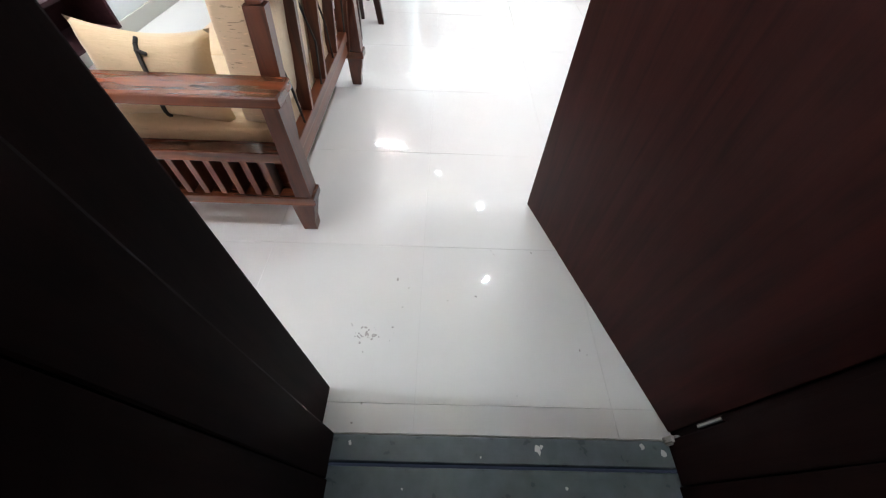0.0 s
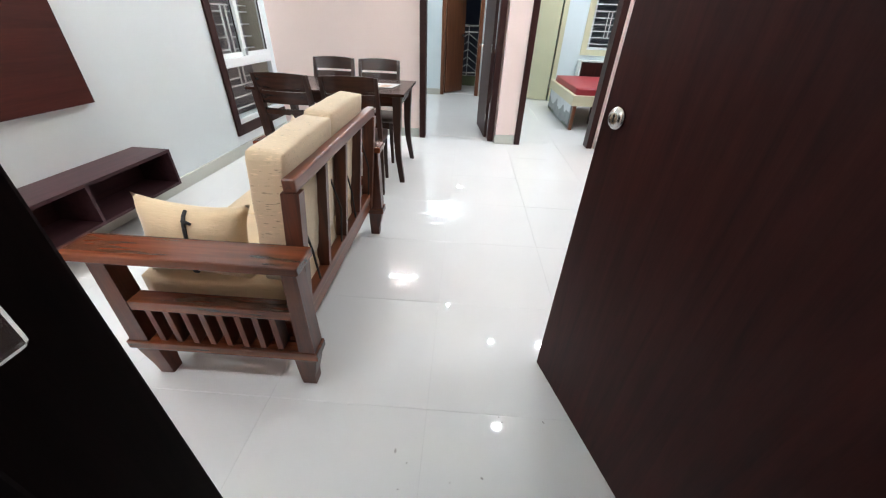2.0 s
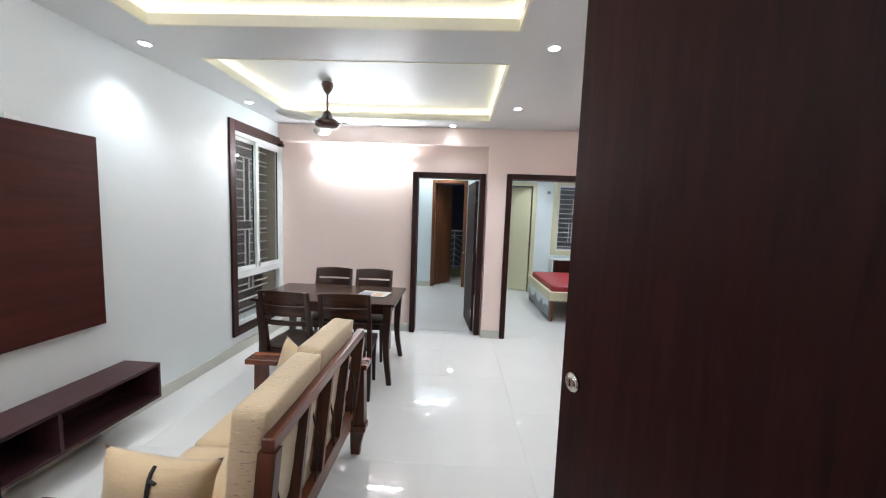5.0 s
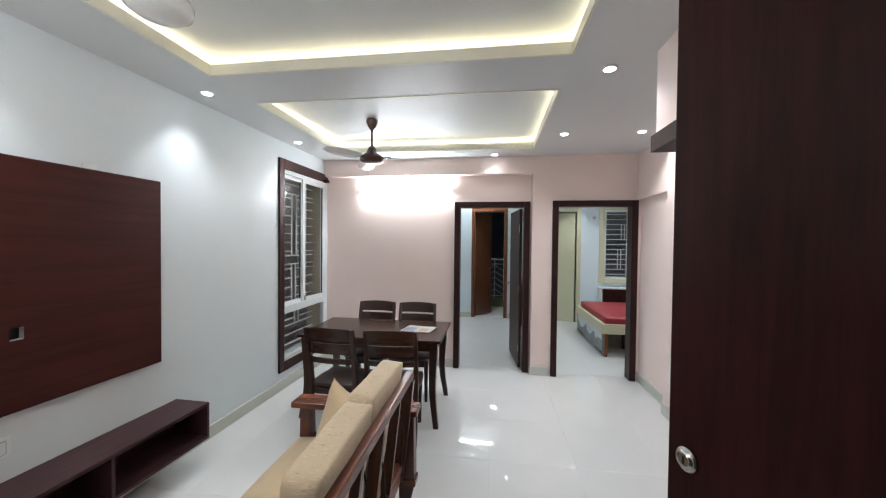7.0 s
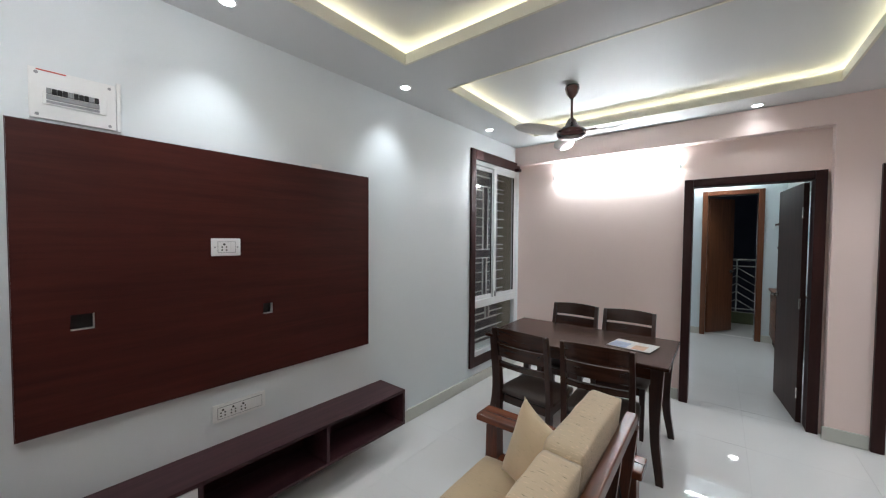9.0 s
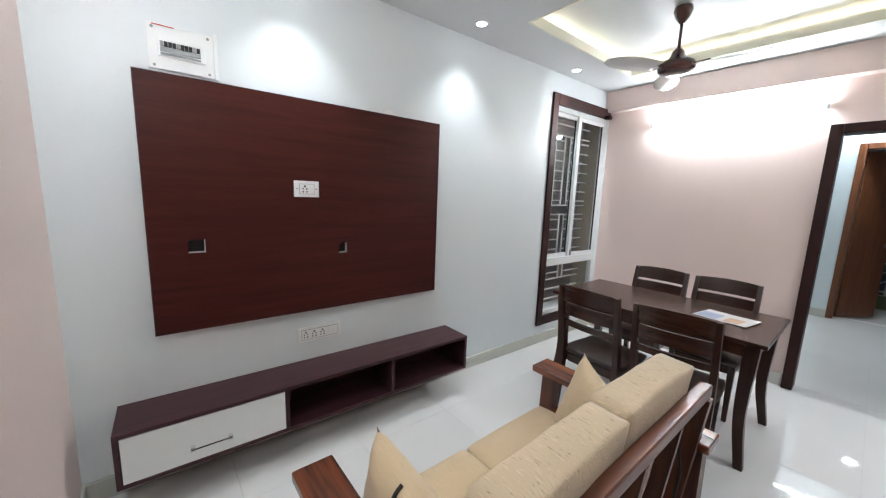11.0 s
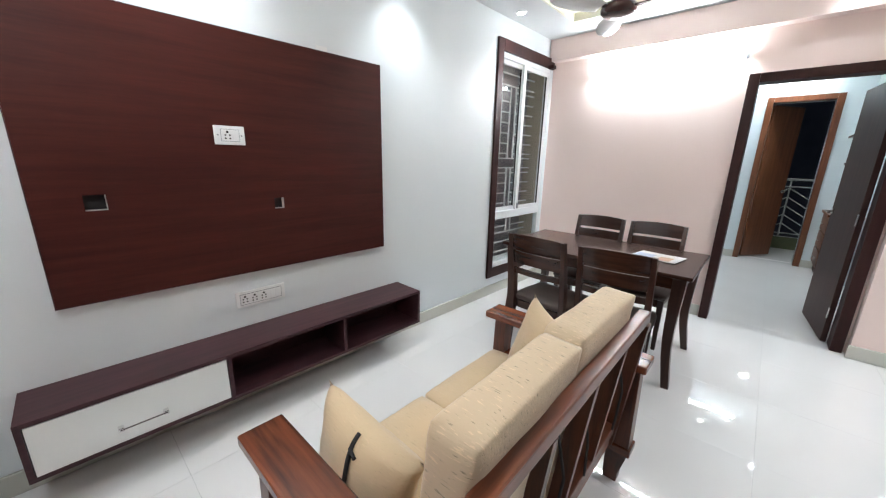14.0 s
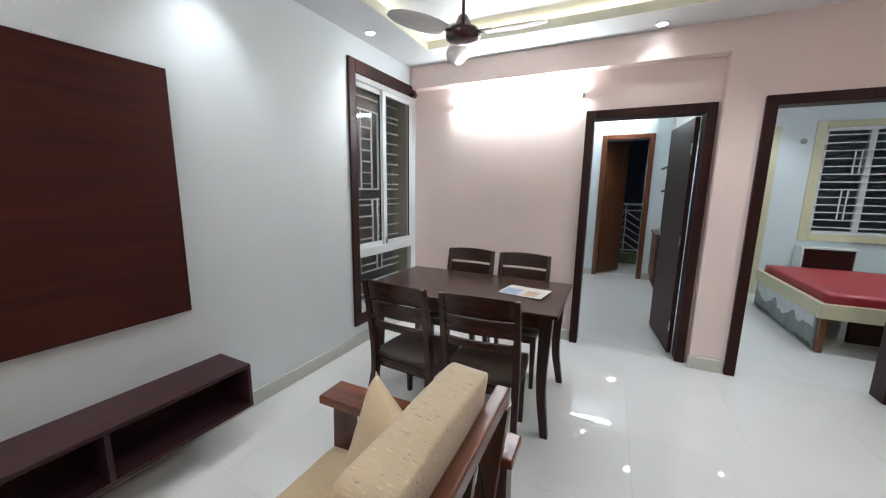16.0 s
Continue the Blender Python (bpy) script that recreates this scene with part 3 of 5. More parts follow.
W = y1 - y0 - 0.02
bars = [(0, 0.06, W, 0.06), (0, 0.17, W, 0.17)]
bars += [(0, 0.28, 0.16, 0.28), (0.24, 0.28, W, 0.28)]
bars += joined_bars(0.28, 0.56, (0.16, 0.24, 0.50, 0.58), 2) + [(0, 0.56, W, 0.56)]
bars += joined_bars(0.56, 1.00, (0.14, 0.22, 0.44, 0.52), 4) + [(0, 1.00, W, 1.00), (0, 1.10, W, 1.10)]
bars += joined_bars(1.10, 1.83, (0.18, 0.28, 0.44, 0.54), 7) + [(0, 1.83, W, 1.83), (0, 1.94, W, 1.94)]
g = grille("window_grille", "grey painted steel security grille outside the sliding window", (LEFT - 0.185, y0 + 0.01, z0 + 0.02), "y", W, 2.0, bars)
g.matrix_basis = WEST_TURN @ g.matrix_basis

reveal = structure("window_reveal", bm_box(LEFT - 0.258, LEFT - 0.07, y1 - 0.004, y1 - 0.0005, z0, z1), OLIVE_PAINT)
reveal.matrix_basis = WEST_TURN

# ---- lamps ----
SPOTS = [(-2.09, 1.17), (-2.09, 2.345), (-2.12, 3.58), (-0.06, 4.30), (0.59, 3.57), (0.60, 2.30), (1.28, 3.57), (0.62, 1.10)]


def downlight(x, y, z):
    d = thing("downlight", "small round white recessed LED downlight, lit, in the false ceiling", "light", "ceiling downlights", at=(x, y, z))
    bm = bmesh.new()
    lathe(bm, [(0.030, -0.001), (0.045, -0.001), (0.045, -0.004), (0.040, -0.008), (0.033, -0.008), (0.030, -0.005)])
    part("trim_ring", bm, PLASTIC, d, smooth=True)
    bm = bmesh.new()
    cyl(bm, 0.033, 0.033, -0.0095, -0.0085, segments=24)
    part("lens", bm, LED_DISC, d)


def spot(name, at, power, angle=96, size=0.03, color=(0.95, 0.97, 1.0), blend=1.0):
    la = bpy.data.lights.new(name, "SPOT")
    la.energy, la.spot_size, la.spot_blend, la.shadow_soft_size, la.color = power, radians(angle), blend, size, color
    new(name, la).matrix_basis = pose(*at)


for x, y in SPOTS:
    downlight(x, y, CEIL)
    spot("downlight_beam", (x, y, CEIL - 0.03), SPOT_POWER * (0.13 if y > 4 else 0.74 if x < -2 else 0.95 if y > 3 else 0.75), 96 if x < -2 else 130)

tube = thing("tube_light", "white tube light glowing on the peach wall under the beam", "light", at=(-1.18, FAR, 2.23))
part("housing", bm_box(-0.61, 0.61, -0.030, 0, -0.013, 0.013, bevel=0.006), PLASTIC, tube)
for s in (-1, 1):
    part("end_cap", bm_box(s * 0.60 - 0.012, s * 0.60 + 0.012, -0.055, -0.031, -0.018, 0.018, bevel=0.004), GREY_PLASTIC, tube)
bm = bmesh.new()
cyl(bm, 0.014, 0.014, -0.585, 0.585, segments=16, turn=Matrix.Translation((0, -0.046, 0)) @ Matrix.Rotation(radians(90), 4, "Y"))
part("tube", bm, TUBE, tube, smooth=True)


def fan(name, label, x, y, drop, body, blade_mat, turn, blades=3):
    f = thing(name, label, "ceiling fan", "ceiling fans", at=(x, y, SLAB), rz=turn)
    bm = bmesh.new()
    lathe(bm, [(0.022, 0), (0.052, -0.012), (0.055, -0.035), (0.040, -0.075), (0.018, -0.105), (0.012, -0.11)])
    part("canopy", bm, body, f, smooth=True)
    bm = bmesh.new()
    cyl(bm, 0.010, 0.010, -drop + 0.06, -0.10, segments=14)
    part("down_rod", bm, body, f, smooth=True)
    bm = bmesh.new()
    lathe(bm, [(0.014, -drop + 0.115), (0.036, -drop + 0.09), (0.052, -drop + 0.045), (0.10, -drop + 0.02), (0.112, -drop), (0.108, -drop - 0.028), (0.085, -drop - 0.045), (0.03, -drop - 0.052)])
    part("motor", bm, body, f, smooth=True)
    for k in range(blades):
        bm = bmesh.new()
        n = 12
        rows = []
        for i in range(n + 1):
            u = i / n
            r = 0.14 + 0.37 * u
            w = 0.052 + 0.022 * math.sin(math.pi * min(1, u * 1.1)) - (0.030 * max(0, u - 0.88) / 0.12)
            rows.append([bm.verts.new((r, s * w, -drop - 0.012 + s * w * 0.2 + h)) for s, h in ((-1, 0), (0, 0.004), (1, 0), (1, -0.003), (0, 0.001), (-1, -0.003))])
        for a, b in zip(rows, rows[1:]):
            for i in range(6):
                bm.faces.new((a[i], a[(i + 1) % 6], b[(i + 1) % 6], b[i]))
        bm.faces.new(rows[0][::-1])
        bm.faces.new(rows[-1])
        bmesh.ops.rotate(bm, cent=(0, 0, 0), matrix=Matrix.Rotation(radians(120 * k), 3, "Z"), verts=bm.verts)
        part("blade", bm, blade_mat, f, smooth=True)
        bm = bmesh.new()
        box(bm, 0.09, 0.19, -0.02, 0.02, -drop - 0.006, -drop, bevel=0.002)
        bmesh.ops.rotate(bm, cent=(0, 0, 0), matrix=Matrix.Rotation(radians(120 * k), 3, "Z"), verts=bm.verts)
        part("blade_arm", bm, body, f)
    return f


fan("ceiling_fan", "brown ceiling fan with ivory blades over the dining table", -1.21, 3.30, 0.37, FAN_BROWN, FAN_PALE, 0)
fan("ceiling_fan", "round ivory ceiling fan motor in the recess over the sofa", -1.33, 1.26, 0.265, FAN_PALE, FAN_PALE, 90, 0)

# unseen lamps added over the entrance and on the landing to brighten both
south = thing("tube_light", "unseen tube light added on the entrance wall to brighten the room", "light", at=(-1.35, NEAR, 2.30))
part("housing", bm_box(-0.61, 0.61, 0, 0.030, -0.022, 0.022, bevel=0.006), PLASTIC, south)
bm = bmesh.new()
cyl(bm, 0.014, 0.014, -0.585, 0.585, segments=16, turn=Matrix.Translation((0, 0.046, 0)) @ Matrix.Rotation(radians(90), 4, "Y"))
part("tube", bm, FILL_SOUTH, south, smooth=True)
# assumed landing fixture, out of view, lifts the dark granite and jambs
landing = thing("landing_fill_lamp", "unseen round lamp added under the landing ceiling to light the threshold", "light", at=(0.3, -1.7, 2.91))
bm = bmesh.new()
lathe(bm, [(0.12, 0), (0.12, -0.03), (0.10, -0.05)])
part("base", bm, PLASTIC, landing, smooth=True)
bm = bmesh.new()
cyl(bm, 0.10, 0.09, -0.07, -0.051)
part("lens", bm, LAMP_DISC, landing)

# ---- television wall ----
TY0, TY1, TZ0, TZ1 = 0.517, 2.154, 0.769, 1.968
HOLES = [(0.666, 0.736, 1.157, 1.222), (1.415, 1.468, 1.105, 1.165)]
tv = thing("television_panel", "large mahogany laminate wall panel with two square cable holes", "wall panel")
bm = bmesh.new()
ys = sorted({TY0, TY1, *[h[0] for h in HOLES], *[h[1] for h in HOLES]})
zs = sorted({TZ0, TZ1, *[h[2] for h in HOLES], *[h[3] for h in HOLES]})
back, front = LEFT + 0.012, LEFT + 0.040
for i in range(len(ys) - 1):
    for j in range(len(zs) - 1):
        cy, cz = (ys[i] + ys[i + 1]) / 2, (zs[j] + zs[j + 1]) / 2
        if not any(h[0] < cy < h[1] and h[2] < cz < h[3] for h in HOLES):
            box(bm, back, front, ys[i], ys[i + 1], zs[j], zs[j + 1])
bmesh.ops.remove_doubles(bm, verts=bm.verts[:], dist=0.0001)
part("board", bm, PANEL_WOOD, tv)
for h in HOLES:
    part("hole_rim", bm_box(LEFT + 0.012, front - 0.002, h[0] + 0.0005, h[1] - 0.0005, h[2] + 0.0003, h[2] + 0.003), CEMENT, tv, "pale sawn lower edge of a cable hole")
    part("hole_rim", bm_box(LEFT + 0.012, front - 0.002, h[1] - 0.003, h[1] - 0.0003, h[2] + 0.0035, h[3] - 0.0005), CEMENT, tv, "pale sawn lower edge of a cable hole")
    part("hole_box", bm_box(LEFT + 0.001, LEFT + 0.011, h[0] - 0.01, h[1] + 0.01, h[2] - 0.01, h[3] + 0.01), BLACK, tv, "dark cable hole")
bm = bmesh.new()
for a in ((back, front + 0.001, TY0 - 0.003, TY0 - 0.0005, TZ0, TZ1), (back, front + 0.001, TY1 + 0.0005, TY1 + 0.003, TZ0, TZ1), (back, front + 0.001, TY0 - 0.003, TY1 + 0.003, TZ0 - 0.003, TZ0 - 0.0005), (back, front + 0.001, TY0 - 0.003, TY1 + 0.003, TZ1 + 0.0005, TZ1 + 0.003)):
    box(bm, *a)
part("edge_band", bm, CABINET_WOOD, tv)


def socket_group(parent, x, y, z):
    for dy, dz, r in ((0, 0.014, 0.0058), (-0.010, 0.0, 0.0042), (0.010, 0.0, 0.0042), (-0.010, -0.016, 0.0042), (0.010, -0.016, 0.0042)):
        bm = bmesh.new()
        cyl(bm, r, r, 0, 0.0012, segments=10, turn=Matrix.Translation((x, y + dy, z + dz)) @ Matrix.Rotation(radians(90), 4, "Y"))
        part("socket_hole", bm, BLACK, parent)


sock = thing("switch_socket", "white plastic socket and switch plate on the mahogany panel", "socket", at=(LEFT + 0.040, 1.160, 1.44))
plate = part("plate", bm_box(0.0005, 0.010, 0, 0.137, 0, 0.09, bevel=0.004), PLASTIC, sock)
part("seam", bm_box(0.0101, 0.0112, 0.028, 0.112, 0.016, 0.074), GREY_PLASTIC, sock, "fine grey shadow gap round the insert")
part("insert", bm_box(0.0113, 0.0125, 0.030, 0.110, 0.018, 0.072, bevel=0.001), PLASTIC, sock)
part("rocker", bm_box(0.0127, 0.0165, 0.086, 0.107, 0.022, 0.068, bevel=0.002), PLASTIC, sock)
socket_group(sock, 0.0126, 0.058, 0.046)
for yy in (0.016, 0.121):
    bm = bmesh.new()
    cyl(bm, 0.004, 0.004, 0, 0.001, segments=10, turn=Matrix.Translation((0.0102, yy, 0.045)) @ Matrix.Rotation(radians(90), 4, "Y"))
    part("screw", bm, GREY_PLASTIC, sock)

strip = thing("socket_strip", "long white strip with three sockets and two switches", "socket", at=(LEFT, 1.169, 0.563))
part("plate", bm_box(0.0005, 0.014, 0, 0.265, 0, 0.092, bevel=0.004), PLASTIC, strip)
part("seam", bm_box(0.0141, 0.0152, 0.0195, 0.2455, 0.0145, 0.0775), GREY_PLASTIC, strip, "fine grey shadow gap round the insert")
part("insert", bm_box(0.0153, 0.0165, 0.022, 0.243, 0.017, 0.075, bevel=0.001), PLASTIC, strip)
for k in range(3):
    socket_group(strip, 0.0166, 0.045 + 0.050 * k, 0.048)
for k in range(2):
    part("rocker", bm_box(0.0167, 0.020, 0.180 + 0.028 * k, 0.203 + 0.028 * k, 0.022, 0.070, bevel=0.002), PLASTIC, strip)

small = thing("switch_plate", "small white cable outlet just above the panel's top edge", "socket", at=(LEFT, 1.735, 1.970))
part("plate", bm_box(0.0005, 0.012, 0, 0.07, 0, 0.035, bevel=0.003), PLASTIC, small)

fuse = thing("distribution_board", "white electrical distribution board with a row of black breakers", "fuse box", at=(LEFT, 0.575, 1.99))
part("cover", bm_box(0.0005, 0.014, 0, 0.245, 0, 0.19, bevel=0.003), PLASTIC, fuse)
part("frame_edge", bm_box(0.0005, 0.011, 0.247, 0.262, -0.002, 0.205, bevel=0.002), PLASTIC, fuse)
part("window", bm_box(0.0142, 0.020, 0.035, 0.215, 0.055, 0.135, bevel=0.003), PLASTIC, fuse)
for k in range(10):
    part("breaker", bm_box(0.0202, 0.026, 0.045 + 0.0148 * k, 0.0585 + 0.0148 * k, 0.096, 0.118, bevel=0.001, segments=1), BLACK if k % 4 else GREY_PLASTIC, fuse)
part("breaker_body", bm_box(0.0202, 0.0245, 0.045, 0.193, 0.075, 0.0935, bevel=0.001, segments=1), GREY_PLASTIC, fuse)
part("breaker_rail", bm_box(0.0202, 0.023, 0.045, 0.193, 0.062, 0.071), GREY_PLASTIC, fuse)
for yy, z in ((0.02, 0.015), (0.225, 0.015), (0.02, 0.172), (0.225, 0.172)):
    bm = bmesh.new()
    cyl(bm, 0.006, 0.006, 0, 0.0015, segments=10, turn=Matrix.Translation((0.0141, yy, z)) @ Matrix.Rotation(radians(90), 4, "Y"))
    part("screw", bm, GREY_PLASTIC, fuse)
part("printed_mark", bm_box(0.0141, 0.0149, 0.02, 0.10, 0.181, 0.186), RED_PRINT, fuse)

# floating cabinet
CY0, CY1, CZ0, CZ1, CX = 0.352, 2.305, 0.193, 0.445, -2.090
cab = thing("floating_cabinet", "plum brown floating cabinet with white drawer and open bays", "cabinet")
t = 0.019
part("top", bm_box(LEFT + 0.001, CX, CY0, CY1, CZ1 - t, CZ1, bevel=0.0015), CABINET_WOOD, cab)
part("bottom", bm_box(LEFT + 0.001, CX, CY0, CY1, CZ0, CZ0 + t, bevel=0.0015), CABINET_WOOD, cab)
for a, nm in ((CY0, "side"), (CY1 - t, "side"), (1.03, "divider"), (1.67, "divider")):
    part(nm, bm_box(LEFT + 0.001, CX - 0.001, a, a + t, CZ0 + t, CZ1 - t), CABINET_WOOD, cab)
part("back", bm_box(LEFT + 0.002, LEFT + 0.008, CY0 + t, CY1 - t, CZ0 + t, CZ1 - t), CABINET_WOOD, cab)
part("drawer_box", bm_box(LEFT + 0.03, CX - 0.022, CY0 + t + 0.01, 1.03 - 0.01, CZ0 + t + 0.012, CZ1 - t - 0.03), WHITE_LAM, cab)
drw = part("drawer_front", bm_box(CX - 0.020, CX - 0.002, CY0 + t + 0.003, 1.03 - 0.003, CZ0 + 0.006, CZ1 - t - 0.004, bevel=0.002), WHITE_LAM, cab, "white laminate drawer front")
bm = bmesh.new()
hy, hz = 0.695, 0.285
for s in (-1, 1):
    box(bm, CX - 0.001, CX + 0.026, hy + s * 0.075 - 0.010, hy + s * 0.075 + 0.010, hz - 0.009, hz + 0.009, bevel=0.003)
rod(bm, (CX + 0.024, hy - 0.08, hz), (CX + 0.024, hy + 0.08, hz), 0.0045)
part("handle", bm, CHROME, drw, "slim chrome bar handle")
for ob in (tv, sock, strip, small, fuse, cab):
    ob.matrix_basis = WEST_TURN @ ob.matrix_basis


# ---- sofa ----
def build_sofa():
    """Origin on the floor at the near back corner; it faces -x and runs along +y. Length 1.29."""
    s = thing("sofa", "two-seat rosewood sofa with slatted arms and beige slub cushions", "sofa")
    L = 1.294
    FRONT, BACK = -0.685, 0.0
    for y in (0.0, L - 0.085):
        for x in (BACK - 0.022, FRONT + 0.062):
            bm = bmesh.new()
            sweep(bm, [(x, y + 0.044, 0.0, 0.66), (x, y + 0.042, 0.05, 0.72), (x + (0.012 if x > -0.3 else -0.008), y + 0.042, 0.145, 0.98), (x + (0.012 if x > -0.3 else -0.008), y + 0.042, 0.167, 1.0)], 0.042, 0.037)
            part("leg", bm, SOFA_Z, s)
    # side frames with slats and an arm board
    for k, y in enumerate((0.0, L - 0.085)):
        part("arm_board", bm_box(FRONT - 0.03, BACK + 0.055, y - 0.025, y + 0.105, 0.585, 0.620, bevel=0.008, segments=3), SOFA_X, s, "polished rosewood arm board")
        for x0, hx in ((FRONT + 0.045, 0.036), (BACK + 0.006, 0.030)):
            bm = bmesh.new()
            sweep(bm, [(x0, y + 0.040, 0.206, 1.0), (x0, y + 0.040, 0.40, 0.92), (x0, y + 0.040, 0.584, 0.84)], hx, 0.038)
            part("arm_post", bm, SOFA_Z, s)
        part("rail", bm_box(FRONT - 0.004, BACK + 0.046, y - 0.006, y + 0.082, 0.168, 0.205, bevel=0.005), SOFA_X, s)
        part("rail", bm_box(FRONT + 0.078, BACK - 0.020, y + 0.006, y + 0.072, 0.362, 0.402, bevel=0.004), SOFA_X, s)
        n = 8
        for i in range(n):
            x = FRONT + 0.125 + i * (abs(FRONT) - 0.190) / (n - 0.35)
            part("slat", bm_box(x, x + 0.022, y + 0.010, y + 0.066, 0.206, 0.361, bevel=0.002), SOFA_Z, s)
        inner = y + 0.084 if k == 0 else y - 0.020
        part("side_board", bm_box(FRONT + 0.05, BACK - 0.04, inner, inner + 0.012, 0.19, 0.345, bevel=0.002), SOFA_X, s)
    # seat frame
    part("seat_rail", bm_box(FRONT + 0.03, FRONT + 0.075, 0.100, L - 0.106, 0.19, 0.285, bevel=0.005), SOFA_Y, s)
    part("seat_rail", bm_box(BACK - 0.062, BACK - 0.030, 0.100, L - 0.106, 0.215, 0.285, bevel=0.005), SOFA_Y, s)
    for i in range(9):
        y = 0.13 + i * (L - 0.30) / 8
        part("seat_slat", bm_box(FRONT + 0.076, BACK - 0.056, y, y + 0.05, 0.262, 0.282, bevel=0.003), SOFA_X, s)
    # leaning back frame
    lean = 0.06
    bz0, bz1 = 0.225, 0.802

    def back_x(z):
        return BACK - 0.030 + lean * (z - bz0) / (bz1 - bz0) - 0.02

    for y in (0.118, L - 0.136):
        bm = bmesh.new()
        sweep(bm, [(back_x(bz0), y + 0.021, bz0, 1), (back_x(bz1), y + 0.021, bz1 - 0.003, 1)], 0.030, 0.021)
        part("back_post", bm, SOFA_Z, s)
    part("top_rail", bm_box(back_x(bz1) - 0.020, back_x(bz1) + 0.023, 0.118, L - 0.090, bz1 - 0.002, bz1 + 0.045, bevel=0.009, segments=3), SOFA_Y, s)
    part("bottom_rail", bm_box(back_x(0.30) - 0.02, back_x(0.30) + 0.025, 0.162, L - 0.138, 0.290, 0.335, bevel=0.005), SOFA_Y, s)
    for i in range(3):
        y = 0.138 + (i + 1) * (L - 0.262) / 4
        bm = bmesh.new()
        sweep(bm, [(back_x(0.336) - 0.004, y, 0.336, 1), (back_x(bz1) - 0.004, y, bz1 - 0.003, 1)], 0.026, 0.013)
        part("back_slat", bm, SOFA_Z, s)
    for c in range(2):
        yc = 0.135 + (c + 0.5) * 1.075 / 2
        for dy in (-0.17, 0.17):
            bm = bmesh.new()
            pts = [(back_x(0.62) - 0.030, yc + dy, 0.70), (back_x(0.5) + 0.018, yc + dy * 1.05, 0.52), (back_x(0.4) + 0.022, yc + dy * 0.85, 0.36)]
            for a, b in zip(pts, pts[1:]):
                rod(bm, a, b, 0.0045, 6)
            part("elastic_loop", bm, CORD, s, "black elastic loop round the back slats")
    return s


def placed(bm, m):
    bmesh.ops.transform(bm, matrix=m, verts=bm.verts)
    return bm


SOFA = (-0.545, 0.846)
sofa = build_sofa()
sofa.location = (*SOFA, 0)
SX, SY = SOFA
for k in range(2):
    yc = SY + 0.135 + (k + 0.5) * 1.075 / 2
    w = 1.075 / 2 - 0.008
    sc = thing("seat_cushion", "beige slub fabric seat cushion on the slatted sofa", "cushion", "sofa cushions", at=(SX - 0.37, yc, 0.283))
    bm = bmesh.new()
    cushion(bm, 0.59, w, 0.125, puff=0.014)
    part("cover", placed(bm, pose(0, 0, 0.070)), BEIGE_FLAT, sc, smooth=True)
    yb = SY + 0.135 + (k + 0.5) * 0.495
    bc = thing("back_cushion", "thick beige slub fabric back cushion leaning on the sofa frame", "cushion", "sofa cushions", at=(SX - 0.114 - 0.006 * k, yb, 0.430 + 0.012 * k), rz=(1.2, -1.0)[k])
    bm = bmesh.new()
    cushion(bm, 0.122, 0.490, 0.495, puff=0.010, cuts=14)
    part("cover", placed(bm, pose(0, 0, 0.0, 0, 6, 0) @ pose(0, 0, 0.2450)), BEIGE, bc, smooth=True)


def scatter(label, m, sx, sy, thick, tied=True):
    p = thing("scatter_cushion", label, "cushion", "scatter cushions")
    p.matrix_basis = m
    bm = bmesh.new()
    pillow(bm, sx, sy, thick)
    part("cover", bm, BEIGE_FLAT, p, smooth=True)
    if not tied:
        return p
    bm = bmesh.new()
    pts = []
    for i in range(21):
        v = -0.96 + 1.92 * i / 20
        u = -0.02 + 0.14 * math.cos(v * 1.5)
        full = ((1 - u * u) * (1 - v * v)) ** 0.40
        pts.append((u * sx / 2, v * sy / 2 * (1 - 0.20 * (1 - u * u)), thick / 2 * full * 1.06 + 0.003))
    for a, b in zip(pts, pts[1:]):
        rod(bm, a, b, 0.0065, 6)
    part("tie", bm, CORD, p, "black cord tie")
    bm = bmesh.new()
    x, y, z = pts[-3]
    rod(bm, (x - 0.002, y, z + 0.004), (x + 0.030, y - 0.008, z + 0.010), 0.0055, 6)
    part("bow", bm, CORD, p)
    return p


scatter("beige scatter cushion with black cord tie on the sofa seat", pose(SX - 0.418, SY + 0.200, 0.556, 82, 3, 0), 0.430, 0.315, 0.160)
scatter("beige scatter cushion leaning on the sofa arm", pose(SX - 0.33, SY + 1.07, 0.585, 74, 6, -30), 0.375, 0.375, 0.15, tied=False)


# ---- dining ----
TX0, TX1, TYN, TYF, TTOP = -1.79, -0.492, 2.988, 3.735, 0.755


